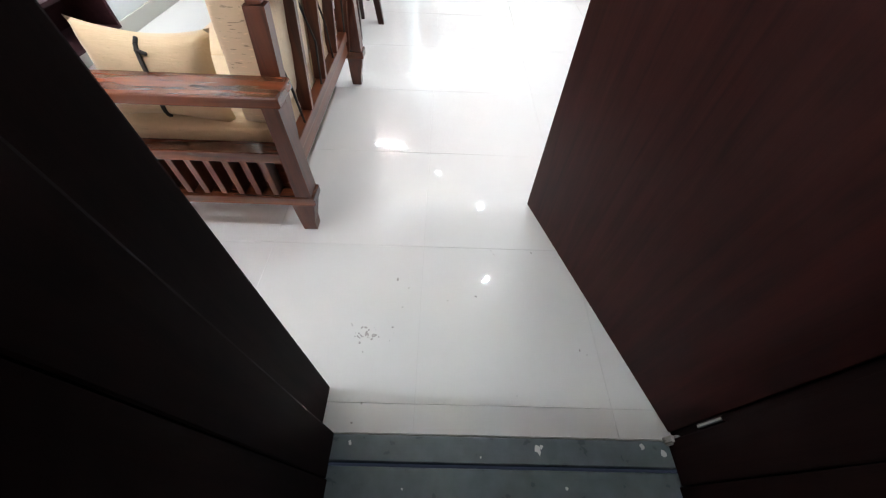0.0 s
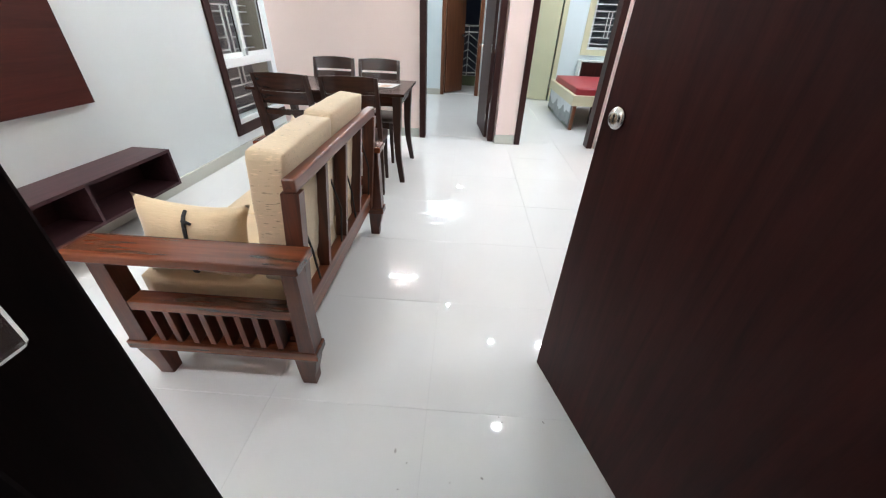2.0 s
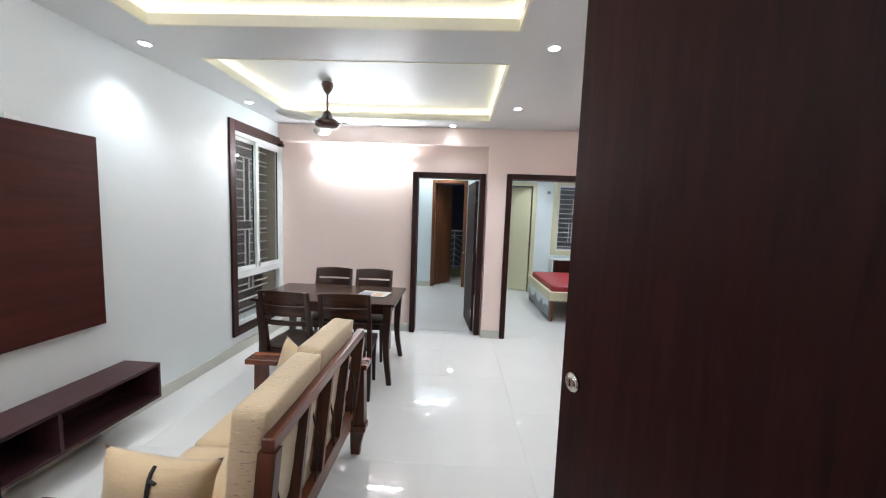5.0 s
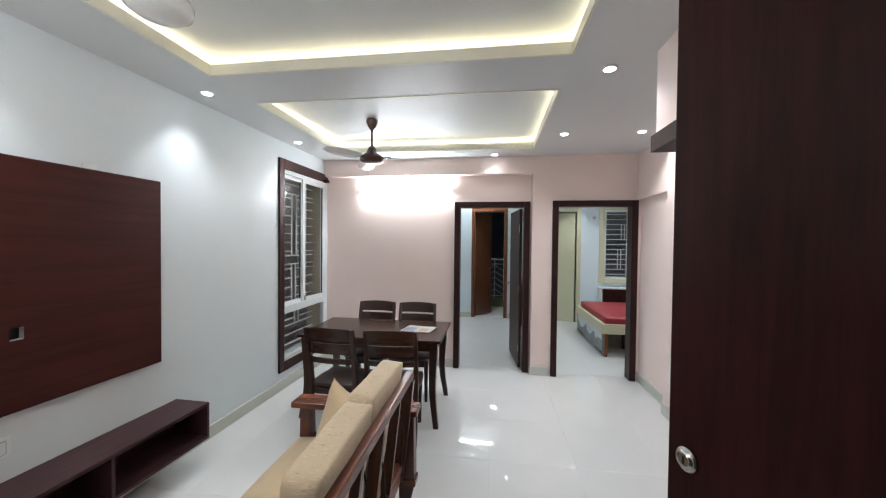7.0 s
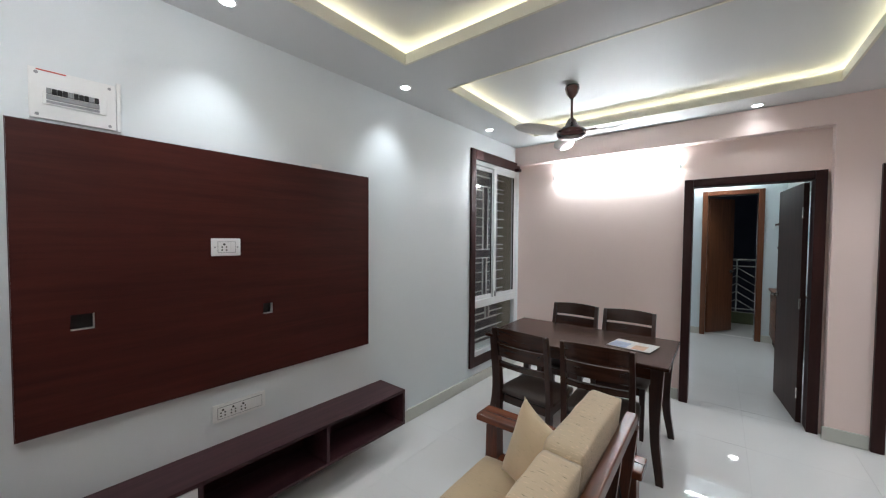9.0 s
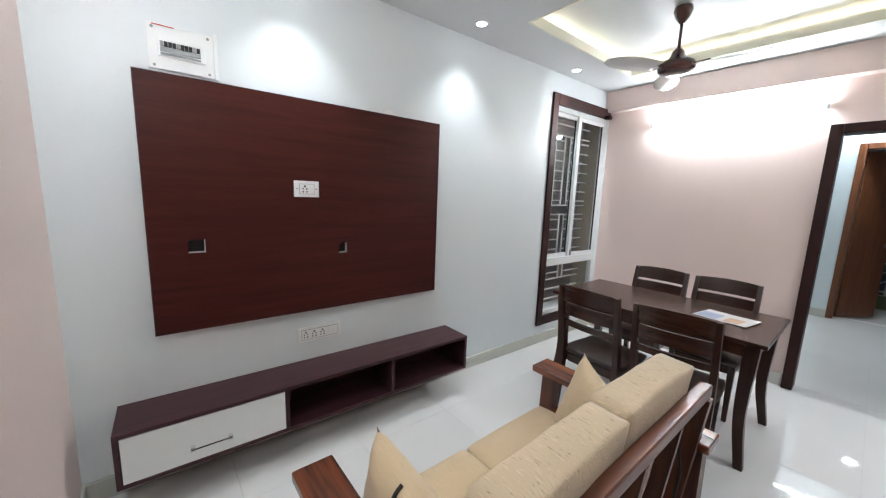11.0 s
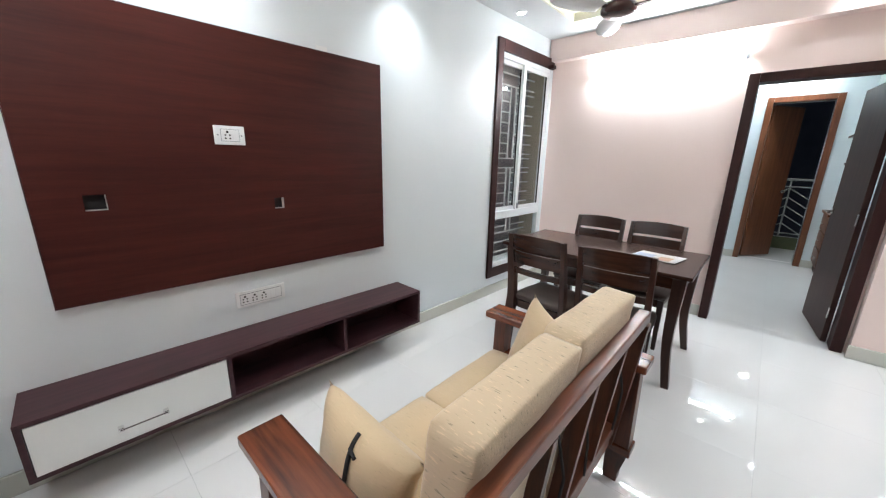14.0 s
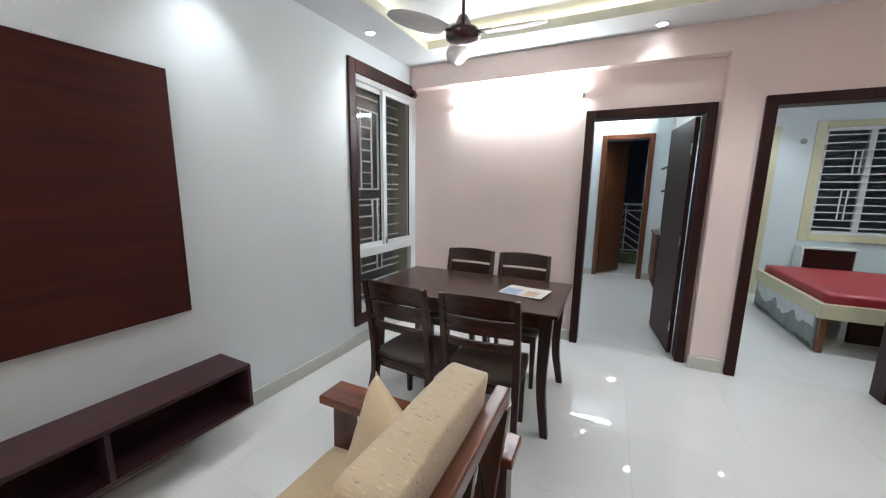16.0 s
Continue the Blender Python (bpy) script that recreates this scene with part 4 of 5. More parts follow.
def build_table():
    t = thing("dining_table", "espresso wooden dining table with curved tapering legs", "table")
    top = bm_box(TX0, TX1, TYN, TYF, TTOP - 0.024, TTOP, bevel=0.006, segments=3)
    part("tabletop", top, ESPRESSO, t)
    i = 0.045
    for a, nm in (((TX0 + i + 0.06, TX1 - i - 0.06, TYN + i, TYN + i + 0.02), "apron"), ((TX0 + i + 0.06, TX1 - i - 0.06, TYF - i - 0.02, TYF - i), "apron"), ((TX0 + i, TX0 + i + 0.02, TYN + i + 0.06, TYF - i - 0.06), "apron"), ((TX1 - i - 0.02, TX1 - i, TYN + i + 0.06, TYF - i - 0.06), "apron")):
        part(nm, bm_box(*a, TTOP - 0.105, TTOP - 0.025, bevel=0.002), ESPRESSO, t)
    for sx, x in ((-1, TX0 + 0.068), (1, TX1 - 0.068)):
        for sy, y in ((-1, TYN + 0.068), (1, TYF - 0.068)):
            bm = bmesh.new()
            rows = []
            for k in range(13):
                u = k / 12
                z = (TTOP - 0.025) * (1 - u)
                out = 0.030 * (u ** 4) - 0.022 * math.sin(math.pi * min(1, u * 1.15)) * u
                rows.append((x + sx * out, y + sy * out, z, 1 - 0.42 * u ** 0.9))
            sweep(bm, rows[::-1], 0.036, 0.036)
            part("leg", bm, ESPRESSO_Z, t)
    return t


def build_chair():
    """Origin on the floor under the seat's middle; the back is at -y and it faces +y."""
    c = thing("dining_chair", "espresso wooden dining chair with slatted back and brown seat", "chair", "chairs round the table")
    W, D, H = 0.415, 0.40, 0.45
    bm = bmesh.new()
    cushion(bm, W - 0.005, D - 0.02, 0.045, puff=0.012, cuts=7)
    part("seat", placed(bm, pose(0, 0.01, H - 0.024)), LEATHER, c, "padded brown leatherette seat", smooth=True)
    for s in (-1, 1):
        part("seat_rail", bm_box(s * (W / 2 - 0.03) - 0.011, s * (W / 2 - 0.03) + 0.011, -D / 2 + 0.03, D / 2 - 0.04, H - 0.105, H - 0.05), ESPRESSO_Z, c)
        bm = bmesh.new()
        sweep(bm, [(s * (W / 2 - 0.028), D / 2 - 0.04, 0, 0.68), (s * (W / 2 - 0.03), D / 2 - 0.045, 0.2, 0.85), (s * (W / 2 - 0.03), D / 2 - 0.04, H - 0.048, 1.05)], 0.019, 0.019)
        part("front_leg", bm, ESPRESSO_Z, c)
        bm = bmesh.new()
        rows = []
        for k in range(15):
            z = 0.905 * k / 14
            if z < H:
                y = -D / 2 + 0.012 - 0.032 * (1 - z / H) ** 2
            else:
                y = -D / 2 + 0.012 - 0.075 * ((z - H) / (0.905 - H)) ** 1.3
            rows.append((s * (W / 2 - 0.014), y, z, 0.85 + 0.3 * math.sin(math.pi * min(1, z / 0.9))))
        sweep(bm, rows, 0.015, 0.020)
        part("back_post", bm, ESPRESSO_Z, c)
    for a in (-1, 1):
        part("seat_rail", bm_box(-W / 2 + 0.05, W / 2 - 0.05, a * (D / 2 - 0.035) - 0.011, a * (D / 2 - 0.035) + 0.011, H - 0.105, H - 0.05), ESPRESSO, c)

    def back_y(z):
        return -D / 2 + 0.012 - 0.075 * (max(0, z - H) / (0.905 - H)) ** 1.3

    for z0, z1, nm in ((0.808, 0.905, "top_rail"), (0.700, 0.788, "back_slat"), (0.620, 0.662, "back_slat")):
        bm = bmesh.new()
        n = 10
        rows = []
        for k in range(n + 1):
            u = 2 * k / n - 1
            x = u * (W / 2 - 0.016)
            bow = -0.022 * (1 - u * u)
            crown = (0.010 * (1 - u * u) if nm == "top_rail" else 0)
            rows.append([bm.verts.new(p) for p in ((x, back_y(z0) + bow - 0.009, z0), (x, back_y(z0) + bow + 0.009, z0), (x, back_y(z1) + bow + 0.009, z1 + crown), (x, back_y(z1) + bow - 0.009, z1 + crown))])
        for a, b in zip(rows, rows[1:]):
            for i in range(4):
                bm.faces.new((a[i], a[(i + 1) % 4], b[(i + 1) % 4], b[i]))
        bm.faces.new(rows[0][::-1])
        bm.faces.new(rows[-1])
        part(nm, bm, ESPRESSO, c)
    return c


build_table()
chair = build_chair()
chair.matrix_basis = pose(-1.312, 2.93, 0, 0, 0, -4)
c2 = copy_thing(chair, pose(-0.855, 2.935, 0, 0, 0, 4))
tagged(c2, "espresso wooden dining chair standing just behind the sofa")
c3 = copy_thing(chair, pose(-1.35, 3.68, 0, 0, 0, 180))
c4 = copy_thing(chair, pose(-0.885, 3.67, 0, 0, 0, 180))

mag = thing("magazine", "open printed brochure with blue and tan pictures on the dining table", "paper", at=(-0.755, 3.37, TTOP + 0.001), rz=-10)
part("page", bm_box(-0.145, -0.002, -0.11, 0.11, 0, 0.003), PAPER, mag)
part("page", placed(bm_box(0, 0.145, -0.11, 0.11, 0, 0.0025), pose(0, 0, 0.0, 0, -2, 0)), PAPER, mag)
part("cover_picture", bm_box(-0.135, -0.02, -0.10, 0.04, 0.0032, 0.0040), INK_BLUE, mag)
part("cover_picture", placed(bm_box(0.015, 0.10, -0.09, 0.02, 0.0028, 0.0036), pose(0, 0, 0, 0, -2, 0)), INK_TAN, mag)


# ---- closed door and thin pale plate in the east wall ----
kd = tagged(new("door_6"), "dark brown door frame and closed door in the east wall", "door frame", kind="structure")
part("jamb", bm_box(1.500, 1.529, 2.81, 2.88, 0.002, 2.16, bevel=0.004), DARK_FRAME, kd)
part("jamb", bm_box(1.500, 1.529, 2.05, 2.12, 0.002, 2.10, bevel=0.004), DARK_FRAME, kd)
part("head", bm_box(1.501, 1.529, 2.121, 2.809, 2.03, 2.10, bevel=0.004), DARK_FRAME, kd)
part("leaf", bm_box(1.512, 1.529, 2.122, 2.808, 0.006, 2.029, bevel=0.002), INNER_DOOR, kd)

outlet = thing("wall_panel", "thin pale grey-blue plate with a steel bolt on the peach wall", "wall panel", at=(1.53, 3.17, 0.52))
part("cover", bm_box(-0.008, -0.0005, 0, 0.19, 0, 0.53, bevel=0.002), PALE_BLUE, outlet)
bm = bmesh.new()
rod(bm, (-0.022, 0.10, -0.03), (-0.022, 0.20, -0.03), 0.007)
rod(bm, (-0.022, 0.12, -0.03), (-0.0005, 0.12, -0.03), 0.006)
rod(bm, (-0.022, 0.18, -0.03), (-0.0005, 0.18, -0.03), 0.006)
part("bolt", bm, STEEL, outlet, "small steel bolt")

# ---- first bedroom and its balcony ----
BY = 7.60
BX = 0.62
wall_y("wall_bedroom_north", BY, 0.2, -2.4, BX + 0.06, -0.05, 2.9, [(-0.43, 0.18, -0.05, 2.24)], ROOM_WALL)
wall_x("wall_bedroom_east", BX, 0.028, FARB + 0.128, BY, -0.05, 2.9, [], ROOM_WALL)
wall_x("wall_bedroom_west", -2.3, -0.1, FAR + 0.128, BY, -0.05, 2.9, [], ROOM_WALL)
structure("ceiling_bedroom", bm_box(-2.4, BX + 0.06, FAR + 0.128, BY, 2.62, 2.7), CEILING)
skirting("baseboard_bedroom", -2.3, -0.50, BY - 0.014, BY)
skirting("baseboard_bedroom", 0.25, BX, BY - 0.014, BY)
door_frame("door_4", "orange-brown teak door frame round the balcony doorway", -0.43, 0.18, BY, BY + 0.12, 2.24, 0.07, TEAK, 0.02)
door_leaf("balcony_door", "orange-brown teak balcony door standing half open", (-0.42, BY + 0.14), 56, 0.58, 2.21, TEAK, handle=1.0)
structure("balcony_floor", bm_box(-1.6, 1.6, BY + 0.2, 9.2, -0.14, -0.02), TILE)
structure("balcony_parapet", bm_box(-1.6, 1.6, 9.05, 9.20, -0.02, 0.18), GREEN_STONE)
structure("balcony_head", bm_box(-1.6, 1.6, BY + 0.2, 9.2, 2.45, 2.6), GREEN_STONE)
rail = thing("balcony_railing", "steel balcony railing with chevron bars", "railing", at=(0, 9.12, 0.18))
for z, r in ((0.98, 0.020), (0.86, 0.012), (0.06, 0.012), (0.0, 0.006)):
    bm = bmesh.new()
    rod(bm, (-1.55, 0, z + 0.006), (1.55, 0, z + 0.006), r)
    part("rail", bm, GRILLE, rail)
for i in range(7):
    x = -1.53 + i * 0.51
    bm = bmesh.new()
    rod(bm, (x, 0, 0.0), (x, 0, 0.98), 0.012)
    part("post", bm, GRILLE, rail)
    if i < 6:
        for k in range(5):
            bm = bmesh.new()
            z = 0.24 + 0.15 * k
            rod(bm, (x, 0, z), (x + 0.255, 0, z - 0.17), 0.009, 6)
            rod(bm, (x + 0.255, 0, z - 0.17), (x + 0.51, 0, z), 0.009, 6)
            part("chevron_bar", bm, GRILLE, rail)
lamp = thing("balcony_lamp", "small round lit lamp under the balcony ceiling", "light", at=(0.02, 8.7, 2.45))
bm = bmesh.new()
lathe(bm, [(0.09, 0), (0.09, -0.02), (0.075, -0.03)])
part("base", bm, PLASTIC, lamp, smooth=True)
bm = bmesh.new()
cyl(bm, 0.07, 0.065, -0.04, -0.031)
part("lens", bm, BALCONY_DISC, lamp)
# wall unit on the bedroom's east side
for z, y0s, d in ((1.42, 7.0, 0.40), (1.75, 6.9, 0.43)):
    sh = thing("wall_shelf", "thin white bedroom wall shelf with a dark edge", "shelf", "bedroom shelves")
    part("board", bm_box(BX + 0.18 - d, BX - 0.001, y0s, BY - 0.03, z, z + 0.022, bevel=0.002), WHITE_LAM, sh)
    part("edge", bm_box(BX + 0.176 - d, BX + 0.1795 - d, y0s, BY - 0.03, z - 0.002, z + 0.024), INNER_DOOR, sh)
desk = thing("study_desk", "built-in brown study counter with a drawer unit below", "desk")
part("counter", bm_box(BX - 0.30, BX - 0.001, 6.85, BY - 0.03, 0.80, 0.83, bevel=0.003), TEAK, desk)
part("drawer_unit", bm_box(BX - 0.26, BX - 0.001, 6.9, BY - 0.03, 0.10, 0.798, bevel=0.003), INNER_DOOR, desk)
for z in (0.14, 0.36, 0.58):
    d = part("drawer_front", bm_box(BX - 0.279, BX - 0.262, 6.91, BY - 0.04, z, z + 0.20, bevel=0.002), TEAK, desk)
    bm = bmesh.new()
    rod(bm, (BX - 0.295, 7.15, z + 0.10), (BX - 0.295, 7.30, z + 0.10), 0.005)
    rod(bm, (BX - 0.295, 7.15, z + 0.10), (BX - 0.278, 7.15, z + 0.10), 0.004)
    rod(bm, (BX - 0.295, 7.30, z + 0.10), (BX - 0.278, 7.30, z + 0.10), 0.004)
    part("handle", bm, CHROME, d)
part("plinth", bm_box(BX - 0.24, BX - 0.001, 6.92, BY - 0.04, 0.001, 0.098), INNER_DOOR, desk)
box_loft = thing("loft_cabinet", "white bedroom loft cabinet high above the shelves", "cabinet")
part("body", bm_box(BX - 0.13, BX - 0.001, 5.9, BY - 0.02, 2.16, 2.618, bevel=0.003), WHITE_LAM, box_loft)

# ---- second bedroom ----
CY = 7.45
RX = 4.3
wall_y("wall_bedroom_two_north", CY, 0.2, BX + 0.06, RX, -0.05, 2.9, [(1.00, 1.60, -0.05, 2.22), (2.13, 3.04, 0.90, 2.26)], ROOM_WALL)
wall_x("wall_bedroom_two_east", RX, 0.1, FARB, CY, -0.05, 2.9, [], ROOM_WALL)
wall_y("wall_bedroom_two_south", FARB, 0.125, 1.842, RX, -0.05, 2.9, [], ROOM_WALL)
wall_x("wall_bedroom_two_west", BX + 0.030, 0.03, FARB + 0.128, CY, -0.05, 2.9, [], ROOM_WALL)
structure("ceiling_bedroom_two", bm_box(BX + 0.062, RX, FARB + 0.128, CY, 2.62, 2.7), CEILING)
skirting("baseboard_bedroom_two", 1.70, RX, CY - 0.014, CY)
door_frame("door_5", "cream painted bathroom door frame in the far bedroom wall", 1.00, 1.60, CY, CY + 0.12, 2.22, 0.08, CREAM_DOOR, 0.02)
door_leaf("bathroom_door", "cream painted bathroom door standing ajar with a steel lever", (1.585, CY + 0.05), 163, 0.58, 2.19, CREAM_DOOR, handle=1.0)
structure("bathroom_wall", bm_box(0.8, 1.9, CY + 1.0, CY + 1.1, -0.1, 2.5), ROOM_WALL)
w2 = tagged(new("window_2"), "white sliding bedroom window with a cream casing and bars outside", "window", kind="structure")
a, b, c, d = 2.13, 3.04, 0.90, 2.26
part("casing", bm_box(a - 0.10, a, CY - 0.02, CY, c - 0.09, d + 0.08, bevel=0.003), CREAM_DOOR, w2)
part("casing", bm_box(b, b + 0.10, CY - 0.02, CY, c - 0.09, d + 0.08, bevel=0.003), CREAM_DOOR, w2)
part("casing", bm_box(a, b, CY - 0.02, CY, d, d + 0.08, bevel=0.003), CREAM_DOOR, w2)
part("casing", bm_box(a, b, CY - 0.03, CY, c - 0.09, c, bevel=0.003), CREAM_DOOR, w2)
for q in ((a, a + 0.04, c, d), (b - 0.04, b, c, d), (a + 0.04, b - 0.04, c, c + 0.04), (a + 0.04, b - 0.04, d - 0.04, d), ((a + b) / 2 - 0.03, (a + b) / 2 + 0.03, c + 0.04, d - 0.04)):
    part("frame", bm_box(q[0], q[1], CY + 0.02, CY + 0.07, q[2], q[3], bevel=0.002), UPVC, w2)
p = part("pane", bm_box(a + 0.04, b - 0.04, CY + 0.04, CY + 0.044, c + 0.04, d - 0.04), GLASS, w2)
p.visible_shadow = False
bars = [(0, 0.07 + 0.098 * k, 0.88, 0.07 + 0.098 * k) for k in range(13)] + [(0.30, 0.75, 0.30, 1.05), (0.36, 0.75, 0.36, 1.05), (0.24, 0.17, 0.24, 0.56), (0.30, 0.17, 0.30, 0.56)]
grille("window_grille", "light steel bars outside the bedroom window", (a + 0.01, CY + 0.03 - 0.035, c + 0.02), "x", 0.88, 1.3, bars)

bed = thing("bed", "wooden storage bed with a cream rim and grey printed side panels", "bed")
X0, X1, Y0, Y1 = 1.475, 3.35, 5.26, 6.86
part("rim", bm_box(X0, X1, Y0, Y0 + 0.05, 0.325, 0.46, bevel=0.006), CREAM_WOOD, bed)
part("rim", bm_box(X0, X1, Y1 - 0.05, Y1, 0.325, 0.46, bevel=0.006), CREAM_WOOD, bed)
part("rim", bm_box(X0, X0 + 0.05, Y0 + 0.051, Y1 - 0.051, 0.325, 0.46, bevel=0.006), CREAM_WOOD, bed)
part("base_board", bm_box(X0 + 0.051, X1, Y0 + 0.051, Y1 - 0.051, 0.33, 0.42), CREAM_WOOD, bed)
side = part("side_panel", bm_box(X0 + 0.02, X0 + 0.05, Y0 + 0.07, Y1 - 0.05, 0.015, 0.324, bevel=0.003), PIC_GREY, bed, "grey printed side panel with white shapes")
def print_patch(y0, y1, z0, z1, seed, mat, top=False):
    """One irregular printed patch on the side panel; its ragged edge faces down, or up."""
    bm = bmesh.new()
    n = 22
    rows = []
    for i in range(n + 1):
        y = y0 + (y1 - y0) * i / n
        rag = 0.5 + 0.5 * noise.noise((i * 0.42, seed, 0.3)) + 0.22 * noise.noise((i * 1.7, seed, 1.3))
        za, zb = (z0, z0 + (z1 - z0) * rag) if top else (z1 - (z1 - z0) * rag, z1)
        rows.append([bm.verts.new((x, y, z)) for x, z in ((X0 + 0.0185, za), (X0 + 0.0185, zb), (X0 + 0.0165, zb), (X0 + 0.0165, za))])
    for p, q in zip(rows, rows[1:]):
        for i in range(4):
            bm.faces.new((p[i], p[(i + 1) % 4], q[(i + 1) % 4], q[i]))
    bm.faces.new(rows[0][::-1])
    bm.faces.new(rows[-1])
    part("print_shape", bm, mat, side)


print_patch(Y0 + 0.10, Y1 - 0.10, 0.08, 0.318, 2.0, PIC_WHITE)
print_patch(Y0 + 0.08, Y0 + 0.42, 0.02, 0.075, 5.0, PIC_GREEN, top=True)
print_patch(Y1 - 0.55, Y1 - 0.08, 0.02, 0.075, 8.0, PIC_GREEN, top=True)
part("side_panel", bm_box(X0 + 0.42, X1, Y0 + 0.45, Y0 + 0.48, 0.0, 0.324), INNER_DOOR, bed)
for x, y in ((X0 + 0.03, Y0 + 0.035), (X1 - 0.1, Y0 + 0.035), (X0 + 0.055, Y1 - 0.09), (X1 - 0.1, Y1 - 0.09)):
    part("leg", bm_box(x, x + 0.045, y - 0.02, y + 0.025, 0.0, 0.324, bevel=0.003), TEAK, bed)
mt = thing("mattress", "dark red rexine mattress on the bed", "mattress")
bm = bmesh.new()
cushion(bm, X1 - X0 - 0.10, Y1 - Y0 - 0.10, 0.115, puff=0.006, cuts=8)
part("cover", placed(bm, pose((X0 + X1) / 2 + 0.02, (Y0 + Y1) / 2, 0.482)), MAT_RED, mt, smooth=True)
nt = thing("bedside_cabinet", "brown low cabinet with a white rim under the bedroom window", "cabinet")
part("body", bm_box(2.05, 2.54, CY - 0.20, CY - 0.016, 0.0, 0.715, bevel=0.003), INNER_DOOR, nt)
part("front", bm_box(2.075, 2.515, CY - 0.214, CY - 0.202, 0.05, 0.70, bevel=0.003), DOOR_WOOD, nt)
part("top", bm_box(2.02, 2.57, CY - 0.22, CY - 0.016, 0.716, 0.74, bevel=0.003), WHITE_LAM, nt)
part("edge", bm_box(2.02, 2.049, CY - 0.215, CY - 0.016, 0.0, 0.715), WHITE_LAM, nt)
part("edge", bm_box(2.541, 2.57, CY - 0.215, CY - 0.016, 0.0, 0.715), WHITE_LAM, nt)
vent = thing("wall_hook_plate", "small round grey wall plate near the bedroom window", "fixture", at=(1.93, CY, 2.10))
bm = bmesh.new()
cyl(bm, 0.035, 0.03, 0, 0.012, turn=Matrix.Rotation(radians(90), 4, "X"))
part("disc", bm, GREY_PLASTIC, vent)

# tubes added to light the two bedrooms, placed out of the doorways' view
for k, (x, y, z) in enumerate(((-0.35, BY - 0.20, 2.58), (2.5, 4.95, 2.58))):
    rl = thing("tube_light", "unseen tube light added under the bedroom ceiling to light the room", "light", "bedroom tube lights", at=(x, y, 2.62))
    part("housing", bm_box(-0.36, 0.36, -0.03, 0.03, -0.03, -0.001, bevel=0.004), PLASTIC, rl)
    bm = bmesh.new()
    cyl(bm, 0.014, 0.014, -0.34, 0.34, segments=16, turn=Matrix.Translation((0, 0, -0.046)) @ Matrix.Rotation(radians(90), 4, "Y"))
    part("tube", bm, TUBE_ROOM, rl, smooth=True)
for x, y, s in ((-0.40, 7.0, 0.65), (0.25, 6.4, 0.65), (-1.4, 5.6, 0.8), (1.48, 6.9, 1.25), (2.56, 6.5, 1.25), (2.0, 5.2, 1.25)):
    downlight(x, y, 2.62)
    spot("downlight_beam", (x, y, 2.59), SPOT_POWER * s, 120)
f3 = fan("ceiling_fan", "ivory ceiling fan hanging in the second bedroom", 2.55, 6.0, 0.33, FAN_PALE, FAN_PALE, 20)
f3.location.z = 2.62

# ---- distance ----
# wall added outside the window so its panes show grey behind the bars
structure("added_outer_wall", bm_box(-3.75, -3.6, 2.0, 7.0, -2.0, 6.0), DISTANT)
structure("backdrop_facade", bm_box(-9, 12, 17, 17.3, -6, 9), DISTANT)

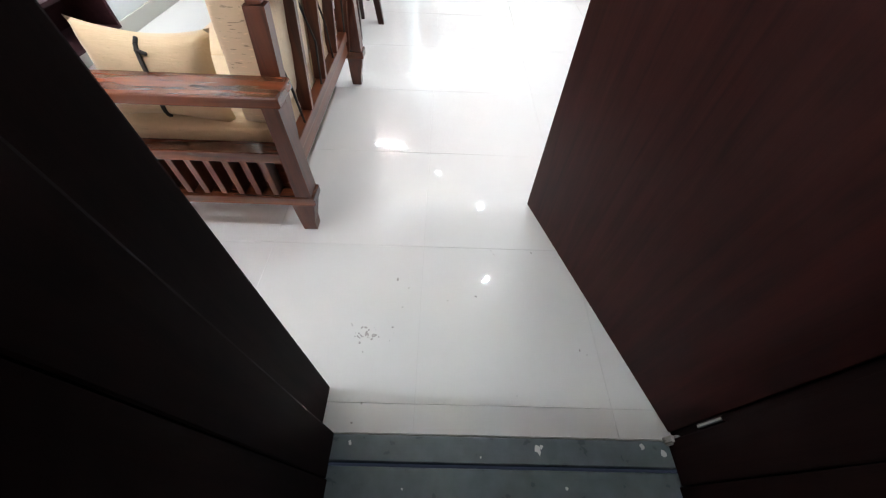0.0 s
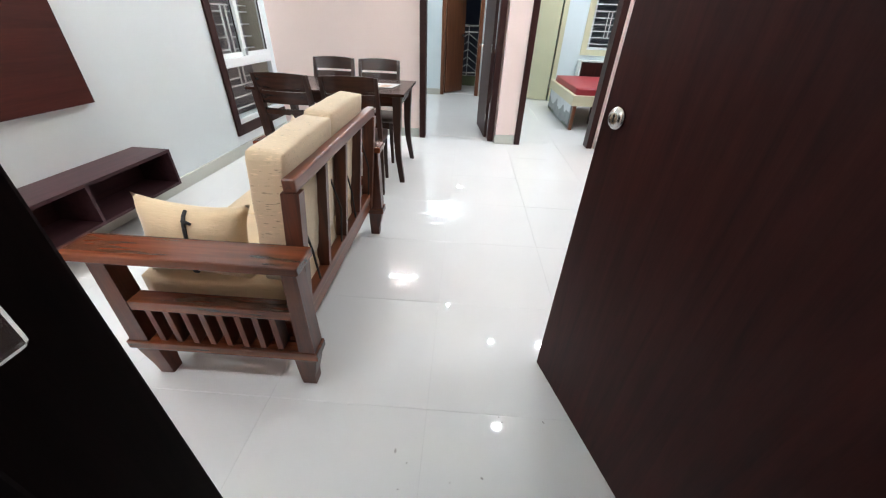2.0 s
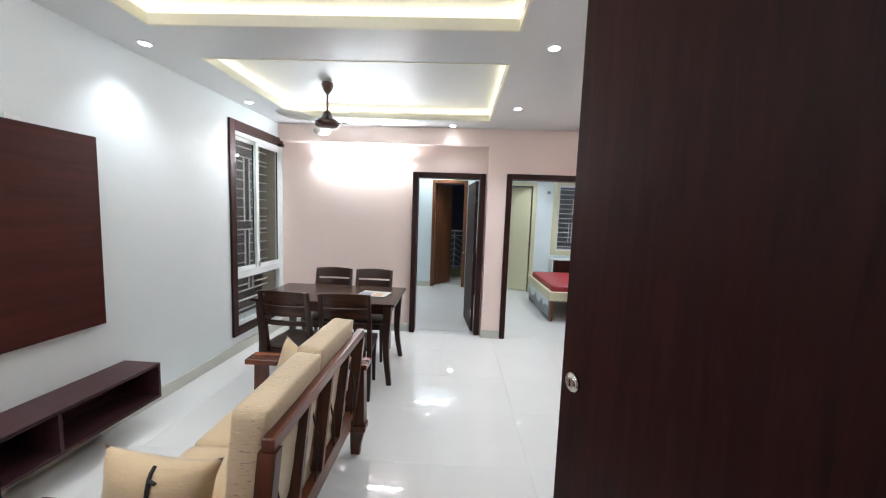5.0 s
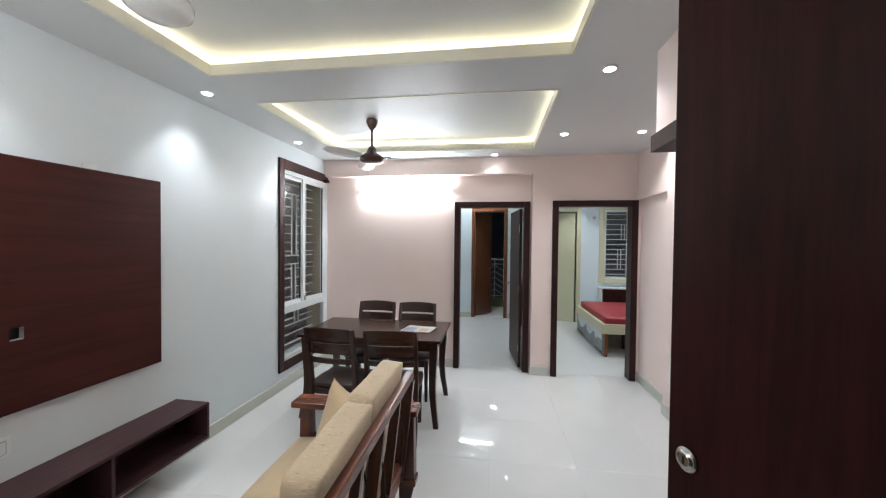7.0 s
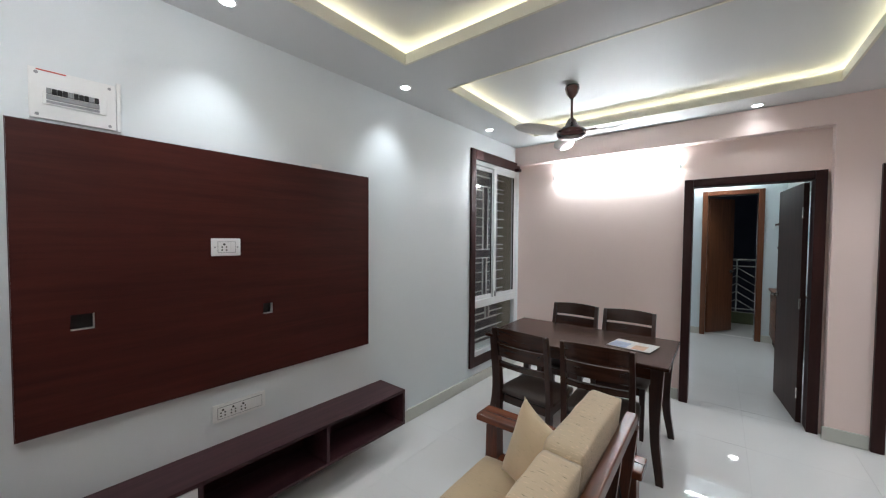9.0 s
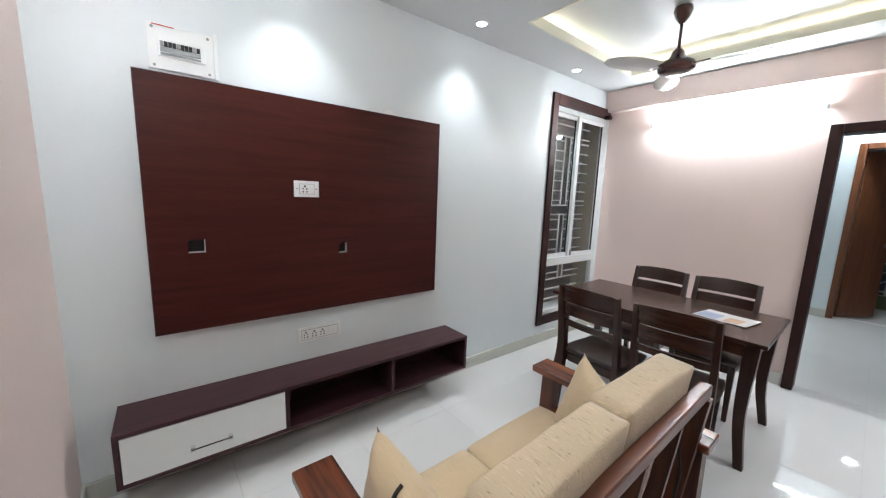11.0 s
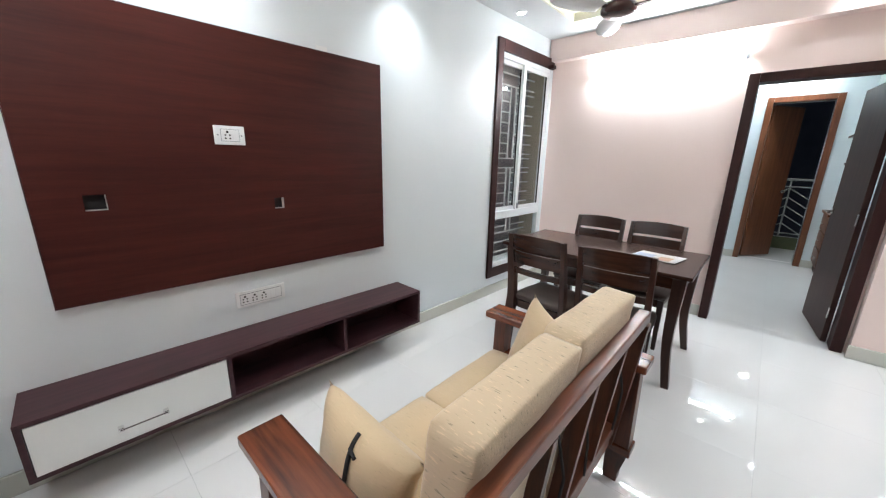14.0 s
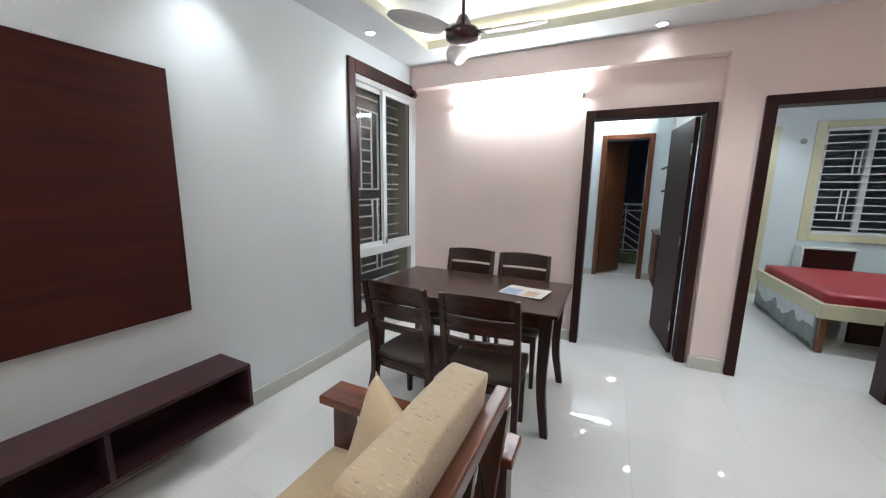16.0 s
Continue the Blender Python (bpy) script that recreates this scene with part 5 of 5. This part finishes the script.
# ---- floor tiles, last ----
def tiles(x0, x1, y0, y1, ox, oy, size=0.62, gap=0.0006):
    floor = bpy.data.objects["floor"]
    cache = {}
    xs = [x0] + [ox + size * k for k in range(-12, 13) if x0 + 0.01 < ox + size * k < x1 - 0.01] + [x1]
    ys = [y0] + [oy + size * k for k in range(-12, 13) if y0 + 0.01 < oy + size * k < y1 - 0.01] + [y1]
    for a, b in zip(xs, xs[1:]):
        for c, d in zip(ys, ys[1:]):
            w, h = round(b - a - gap, 4), round(d - c - gap, 4)
            if (w, h) not in cache:
                bm = bm_box(-w / 2, w / 2, -h / 2, h / 2, -0.012, 0, bevel=0.0004, segments=1)
                me = bpy.data.meshes.new("tile")
                bm.to_mesh(me)
                bm.free()
                me.materials.append(TILE)
                cache[w, h] = me
            ob = new("tile", cache[w, h])
            ob.parent = floor
            ob.location = ((a + b) / 2, (c + d) / 2, random.uniform(-0.0002, 0.0002))


tiles(LEFT, 0.54, 0.086, FAR + 0.10, -0.08, 0.17)
tiles(0.54, RIGHT, 0.086, FARB + 0.10, -0.08, 0.17)
tiles(-2.3, BX, FAR + 0.102, 7.75, -0.08, 0.17)
tiles(BX + 0.002, 4.28, FARB + 0.102, 7.6, -0.08, 0.17)
bm = bmesh.new()
for i in range(46):
    if i < 30:
        x, y = random.gauss(-0.25, 0.035), random.gauss(0.39, 0.02)
    else:
        x, y = random.uniform(-0.30, 0.55), random.uniform(0.1, 0.9)
    s = random.uniform(0.0012, 0.0045)
    made = bmesh.ops.create_circle(bm, cap_ends=True, segments=6, radius=s)["verts"]
    bmesh.ops.transform(bm, matrix=pose(x, y, 0.0006, 0, 0, random.uniform(0, 180)) @ Matrix.Diagonal((random.uniform(0.6, 2.2), 1, 1, 1)), verts=made)
bmesh.ops.recalc_face_normals(bm, faces=bm.faces)
me = bpy.data.meshes.new("floor_scuffs")
bm.to_mesh(me)
bm.free()
me.materials.append(CEMENT)
tagged(new("floor_scuffs", me), "small grey-brown scuffs and paint specks on the white floor tiles", "stain", kind="stuff")

bm = bmesh.new()
for x, y, s in ((0.29, 0.052, 0.012), (0.30, 0.060, 0.007), (0.66, 0.05, 0.010), (-0.26, 0.06, 0.006), (0.60, 0.066, 0.008), (0.12, 0.03, 0.003), (0.36, -0.04, 0.005), (-0.10, -0.05, 0.003)):
    z = 0.0028 if y > 0.013 else -0.0072
    ring = []
    for i in range(9):
        a = 2 * math.pi * i / 9
        r = s * random.uniform(0.45, 1.15)
        ring.append(bm.verts.new((x + r * math.cos(a), y + 1.2 * r * math.sin(a), z)))
    bm.faces.new(ring)
me = bpy.data.meshes.new("paint_flecks")
bmesh.ops.recalc_face_normals(bm, faces=bm.faces)
bm.to_mesh(me)
bm.free()
me.materials.append(PLASTIC)
tagged(new("paint_flecks", me), "dried white paint flecks on the grey granite threshold", "stain", kind="stuff")
